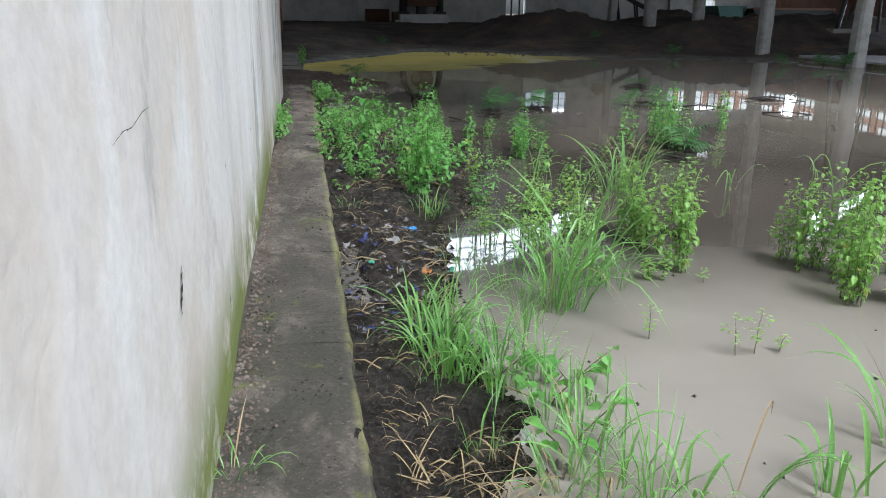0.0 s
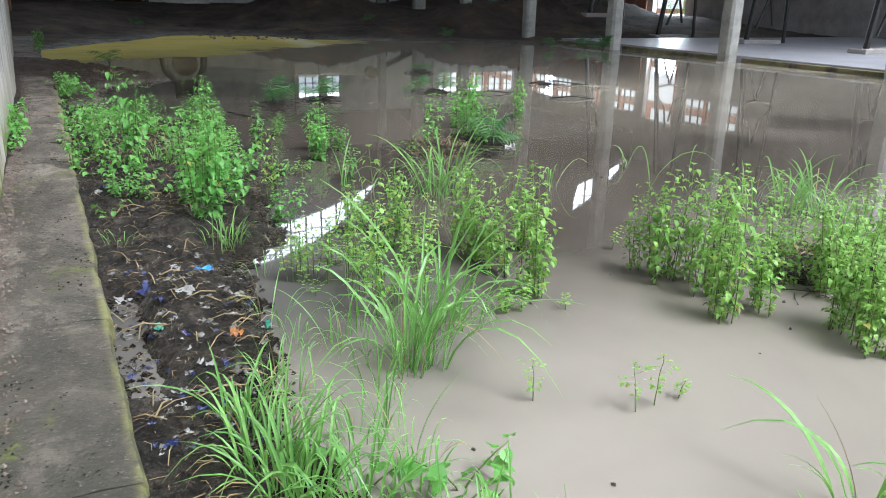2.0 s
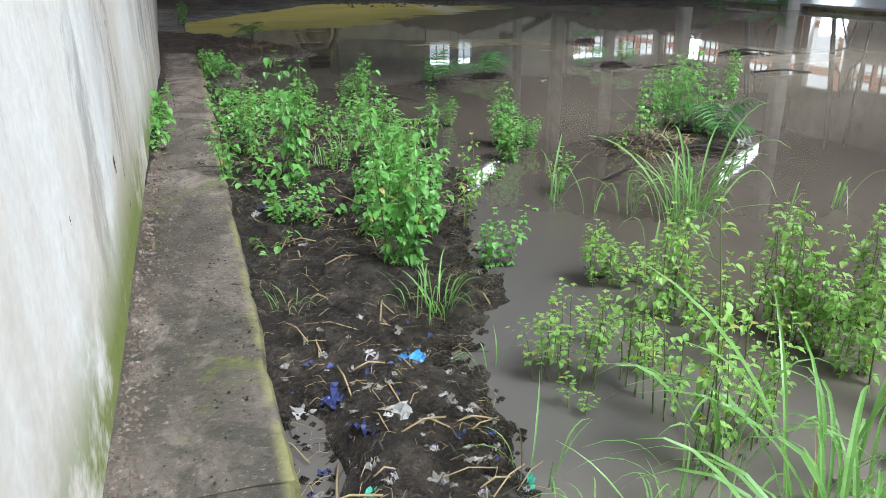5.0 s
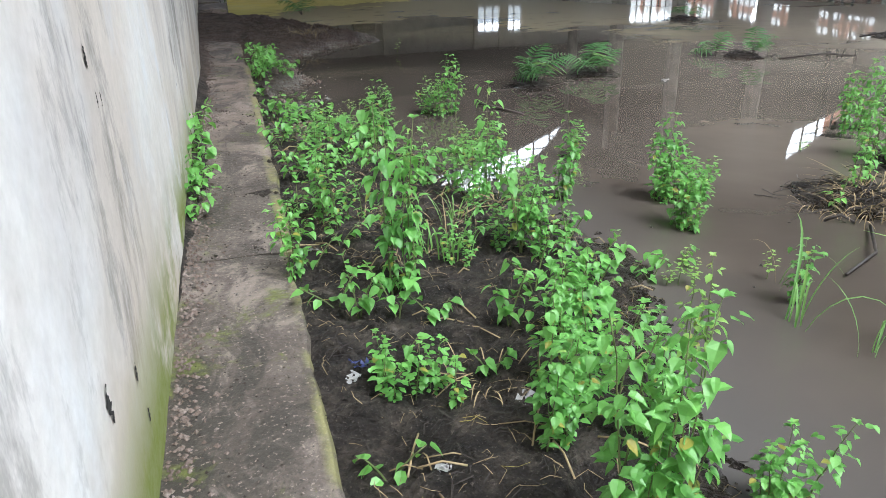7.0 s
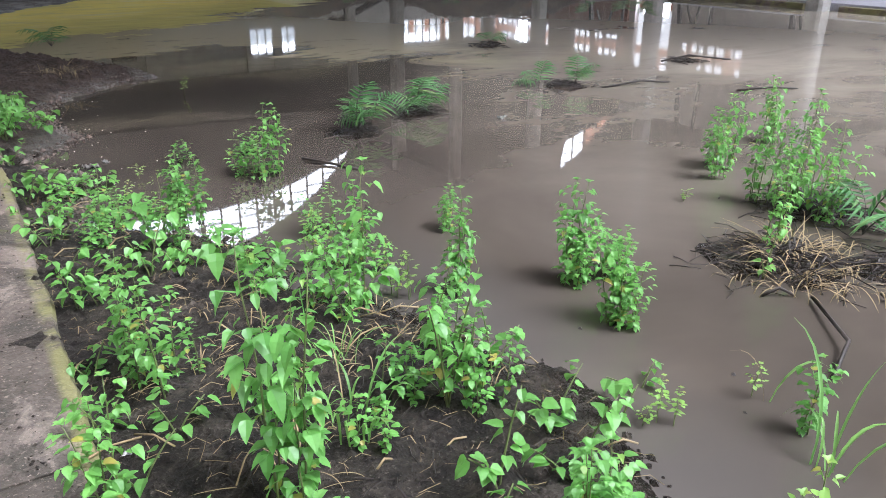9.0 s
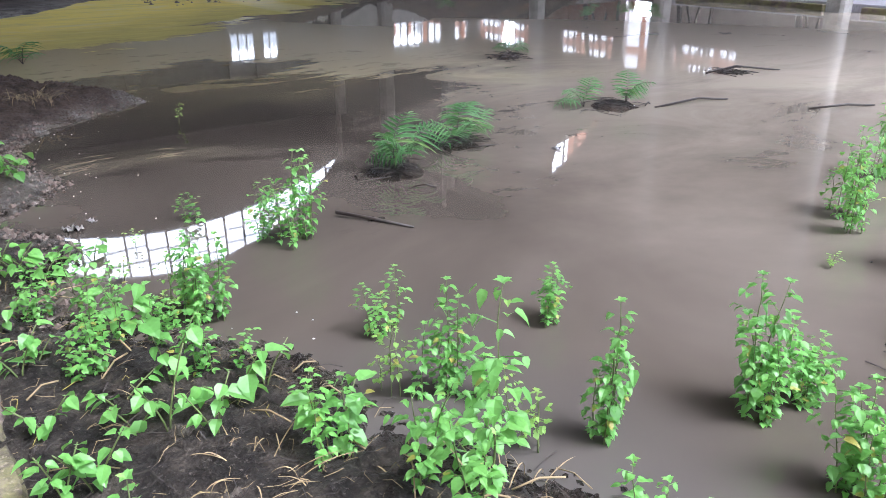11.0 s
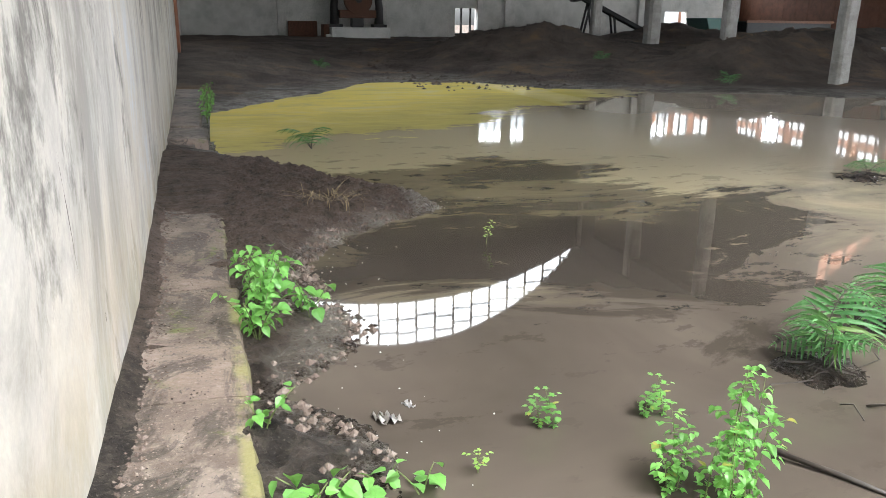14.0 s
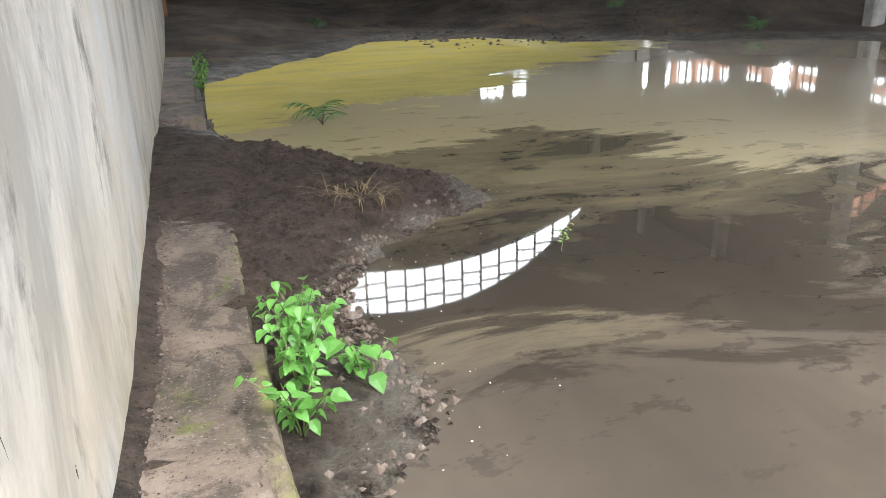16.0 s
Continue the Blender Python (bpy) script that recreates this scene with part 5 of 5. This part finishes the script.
def scrap(x, y, s, k, label, z=None):
    """A crumpled scrap of film or paper."""
    r = random.Random(int(x * 1000 + y * 7))
    n, s = 5, s * 0.75
    v = [((i / n - 0.5) * s * r.uniform(0.85, 1.1), (j / n - 0.5) * s * 0.7 * r.uniform(0.85, 1.1), r.uniform(0, 0.26) * s * (0.3 + (i + j) % 2)) for i in range(n + 1) for j in range(n + 1)]
    f = [(i * 6 + j, i * 6 + j + 1, i * 6 + j + 7, i * 6 + j + 6) for i in range(n) for j in range(n) if r.random() > 0.12]
    ob = tagged(new("litter_scrap", mesh_of("litter_scrap", v, f, PAPER[k])), label, "litter", "litter on the mud")
    zz = ground_z(x, y) if z is None else z
    ob.matrix_basis = pose(x, y, zz - 0.02 * s, r.uniform(-20, 20), r.uniform(-20, 20), r.uniform(0, 360))


KIND = ["crumpled off-white plastic scrap on wet mud", "bright blue plastic wrapper on wet mud", "dirty grey plastic scrap on wet mud", "dark blue plastic bag scrap on wet mud", "torn orange wrapper on wet mud", "green plastic scrap on wet mud"]
scrap(0.82, 5.28, 0.13, 1, KIND[1])
for x, y, s, k in [(0.68, 5.32, 0.08, 0), (0.55, 4.86, 0.12, 3), (0.66, 4.9, 0.12, 0), (0.51, 5.13, 0.13, 3), (0.4, 5.15, 0.1, 0), (0.83, 4.67, 0.07, 0), (0.8, 4.44, 0.1, 4), (0.69, 4.6, 0.1, 2), (0.5, 4.56, 0.08, 5), (0.38, 4.7, 0.09, 2), (0.97, 4.57, 0.08, 5), (0.62, 4.15, 0.12, 0), (0.75, 4.1, 0.13, 2), (0.5, 3.95, 0.1, 2),
                   (0.62, 3.8, 0.12, 2), (0.45, 3.6, 0.08, 1), (0.9, 2.7, 0.14, 0), (0.93, 2.5, 0.15, 2), (0.45, 7.0, 0.1, 3), (0.42, 6.95, 0.08, 0), (0.95, 6.7, 0.12, 0), (0.6, 6.45, 0.07, 0), (0.41, 8.05, 0.07, 0), (4.4, 7.9, 0.2, 0), (4.3, 11.5, 0.12, 0), (0.86, 11.75, 0.16, 2), (0.98, 11.85, 0.08, 0)]:
    scrap(x, y, s, k, KIND[k])
for i in range(210):
    y = rng.uniform(3.5, 5.6)
    k = rng.choice((0, 2, 2, 2, 3, 3, 0))
    scrap(rng.uniform(0.35, min(1.0, float(np.interp(y, BANK_Y, BANK_X)))), y, rng.uniform(0.02, 0.06), k, KIND[k])


def twig(pts, r, label="thin dark wet twig", name="twig", material="twig"):
    tagged(new(name, mesh_of(name, *tube(pts, r, 5), M[material], True)), label, "twig", "twigs")


twig([(2.2, 11.1, 0.03), (2.34, 10.92, 0.015), (2.48, 10.68, 0.004)], [0.012, 0.011, 0.008], "dark wet stick floating on the water", "stick")
twig([(3.3, 7.75, 0.02), (3.0, 7.4, 0.05), (2.75, 7.3, 0.02)], 0.009, "dark branch in the water", "stick")
twig([(3.6, 7.6, 0.02), (3.3, 7.15, 0.03), (3.2, 6.9, 0.01)], 0.008, "dark branch in the water", "stick")
twig([(7.2, 11.2, 0.01), (7.5, 11.0, 0.05), (7.9, 10.95, 0.0)], 0.012)
twig([(8.0, 13.0, 0.02), (8.4, 12.9, 0.08), (9.0, 12.7, 0.0)], 0.012)
twig([(6.1, 12.1, 0.0), (6.6, 12.0, 0.05), (7.0, 11.95, 0.0)], 0.012)
for i in range(46):
    ix, iy, sp = rng.choice(((2.95, 11.6, 0.35), (3.75, 12.0, 0.3), (5.75, 12.3, 0.45), (6.95, 15.4, 0.4), (3.6, 8.0, 0.4), (3.6, 8.0, 0.4), (8.4, 12.9, 0.3)))
    x, y, a, ln = ix + rng.gauss(0, sp * 0.5), iy + rng.gauss(0, sp * 0.4), rng.uniform(0, 6.28), rng.uniform(0.06, 0.22)
    z = ground_z(x, y) + 0.008
    twig([(x, y, z), (x + math.cos(a) * ln * 0.5, y + math.sin(a) * ln * 0.5, z + rng.uniform(0, 0.04)), (x + math.cos(a) * ln, y + math.sin(a) * ln, z)], rng.uniform(0.003, 0.008))
for i in range(130):
    y = rng.uniform(2.4, 11.0)
    x = rng.uniform(0.35, float(np.interp(y, BANK_Y, BANK_X)))
    a, ln = rng.uniform(0, 6.28), rng.uniform(0.06, 0.22)
    z = ground_z(x, y) + 0.012
    twig([(x, y, z), (x + math.cos(a) * ln * 0.5, y + math.sin(a) * ln * 0.5, z + 0.02), (x + math.cos(a) * ln, y + math.sin(a) * ln, z)], rng.uniform(0.002, 0.004), "thin dry straw on the mud", "straw", "straw")


def pebbles(name, spots, material, label, category, lo, hi):
    """Loose crumbs, joined: far too many and small to pick apart."""
    gs = []
    for x, y, z in spots:
        s = rng.uniform(lo, hi)
        v = [Vector(p) * s * rng.uniform(0.6, 1.2) + Vector((x, y, z)) for p in ((1, 0, 0), (-1, 0, 0), (0, 1, 0), (0, -1, 0), (0, 0, 0.8), (0, 0, -0.6))]
        gs.append((v, [(0, 2, 4), (2, 1, 4), (1, 3, 4), (3, 0, 4), (2, 0, 5), (1, 2, 5), (3, 1, 5), (0, 3, 5)]))
    tagged(new(name, mesh_of(name, *join(*gs), material)), label, category, kind="stuff")


pebbles("rubble", [(wall_x(y) + abs(rng.gauss(0, 0.06)) + 0.01, y, 0.152) for y in (rng.uniform(2, 15.3) for _ in range(3200))], M["crumb"], "crumbled plaster and grit along the wall's foot", "rubble", 0.004, 0.014)
pebbles("grit", [(rng.uniform(-0.15, 0.27), rng.uniform(1.5, 15), 0.152) for _ in range(1300)], M["mud"], "dark grit scattered on the ledge", "grit", 0.0015, 0.0055)
dirt = []
for _ in range(42):
    cx, cy = rng.uniform(-0.1, 0.26), rng.uniform(2.5, 15)
    dirt += [(min(0.28, max(-0.15, cx + rng.gauss(0, 0.03))), cy + rng.gauss(0, 0.04), 0.153) for _ in range(rng.randint(3, 16))]
pebbles("ledge_dirt", dirt, M["mud"], "small clusters of dark soil on the ledge", "dirt", 0.003, 0.008)
pebbles("floating_specks", [(x, y, 0.003) for x, y in ((rng.uniform(1.2, 4.5), rng.uniform(2.2, 9)) for _ in range(70))], M["twig"], "dark specks floating on the water", "debris", 0.006, 0.016)
clods = []
while len(clods) < 6500:
    y = rng.uniform(2.2, 16.5)
    x = rng.uniform(0.3, 2.2)
    if x < np.interp(y, BANK_Y, BANK_X) + 0.05:
        clods.append((x, y))
clods = [(x, y, z) for (x, y), z in zip(clods, ground_zs(clods))]
pebbles("mud_clods", clods, M["mud"], "wet clods and crumbs of mud on the bank", "mud", 0.004, 0.024)
far_clods = [(rng.uniform(5, 25), rng.uniform(26.5, 38)) for _ in range(1500)]
pebbles("spoil_lumps", [(x, y, z) for (x, y), z in zip(far_clods, ground_zs(far_clods))], M["mud"], "dark lumps on the spoil heaps", "spoil", 0.02, 0.09)

flakes = []
while len(flakes) < 90:
    y = rng.uniform(9.8, 15.6)
    flakes.append((float(np.interp(y, BANK_Y, BANK_X)) + abs(rng.gauss(0, 0.22)), y, 0.002))
pebbles("foam_flakes", flakes, M["foam"], "pale flakes of foam drifting at the water's edge", "foam", 0.002, 0.007)
lumps = [(rng.uniform(0.35, 2.0), rng.uniform(14.9, 18.2)) for _ in range(1200)]
pebbles("silt_lumps", [(x, y, z) for (x, y), z in zip(lumps, ground_zs(lumps)) if z > 0.01], M["mud"], "crumbly brown silt lumps on the tongue", "mud", 0.006, 0.028)
crust = []
while len(crust) < 500:
    y = rng.uniform(10.4, 15.2)
    x = float(np.interp(y, BANK_Y, BANK_X)) - abs(rng.gauss(0, 0.14)) + 0.03
    if x > 0.34:
        crust.append((x, y))
pebbles("shore_crust", [(x, y, z) for (x, y), z in zip(crust, ground_zs(crust))], M["crumb"], "pale crusted lumps along the waterline", "mud", 0.008, 0.03)


def litter(name, spots, material, label, lo, hi, w):
    """Short bent stems and shreds lying about, joined: past counting."""
    gs = []
    for x, y, z in spots:
        a, ln = rng.uniform(0, 6.28), rng.uniform(lo, hi)
        d, k = Vector((math.cos(a), math.sin(a), 0)), Vector((-math.sin(a), math.cos(a), 0)) * rng.uniform(-0.25, 0.25) * ln
        p = Vector((x, y, z + 0.006))
        gs.append(tube([p, p + d * ln * 0.5 + k + Vector((0, 0, rng.uniform(0, 0.02))), p + d * ln], rng.uniform(0.5, 1.0) * w, 3))
    tagged(new(name, mesh_of(name, *join(*gs), material)), label, "litter", kind="stuff")


def bank_spots(n, y0, y1):
    out = []
    while len(out) < n:
        y = rng.uniform(y0, y1)
        x = rng.uniform(0.33, 2.0)
        if x < np.interp(y, BANK_Y, BANK_X):
            out.append((x, y))
    return [(x, y, z) for (x, y), z in zip(out, ground_zs(out))]


litter("straw_litter", bank_spots(1200, 2.3, 10.6), M["straw"], "pale broken straw strewn over the mud", 0.015, 0.09, 0.0014)
litter("root_litter", bank_spots(900, 2.3, 10.6), M["twig"], "dark roots and stems strewn over the mud", 0.03, 0.13, 0.0024)
isle_spots = [(ix + rng.gauss(0, r * 0.55), iy + rng.gauss(0, r * 0.5)) for ix, iy, r, hh in ISLES for _ in range(260 if r > 0.28 else 70)]
litter("isle_litter", [(x, y, z) for (x, y), z in zip(isle_spots, ground_zs(isle_spots))], M["twig"], "dark matted roots on the little islands", 0.05, 0.24, 0.004)
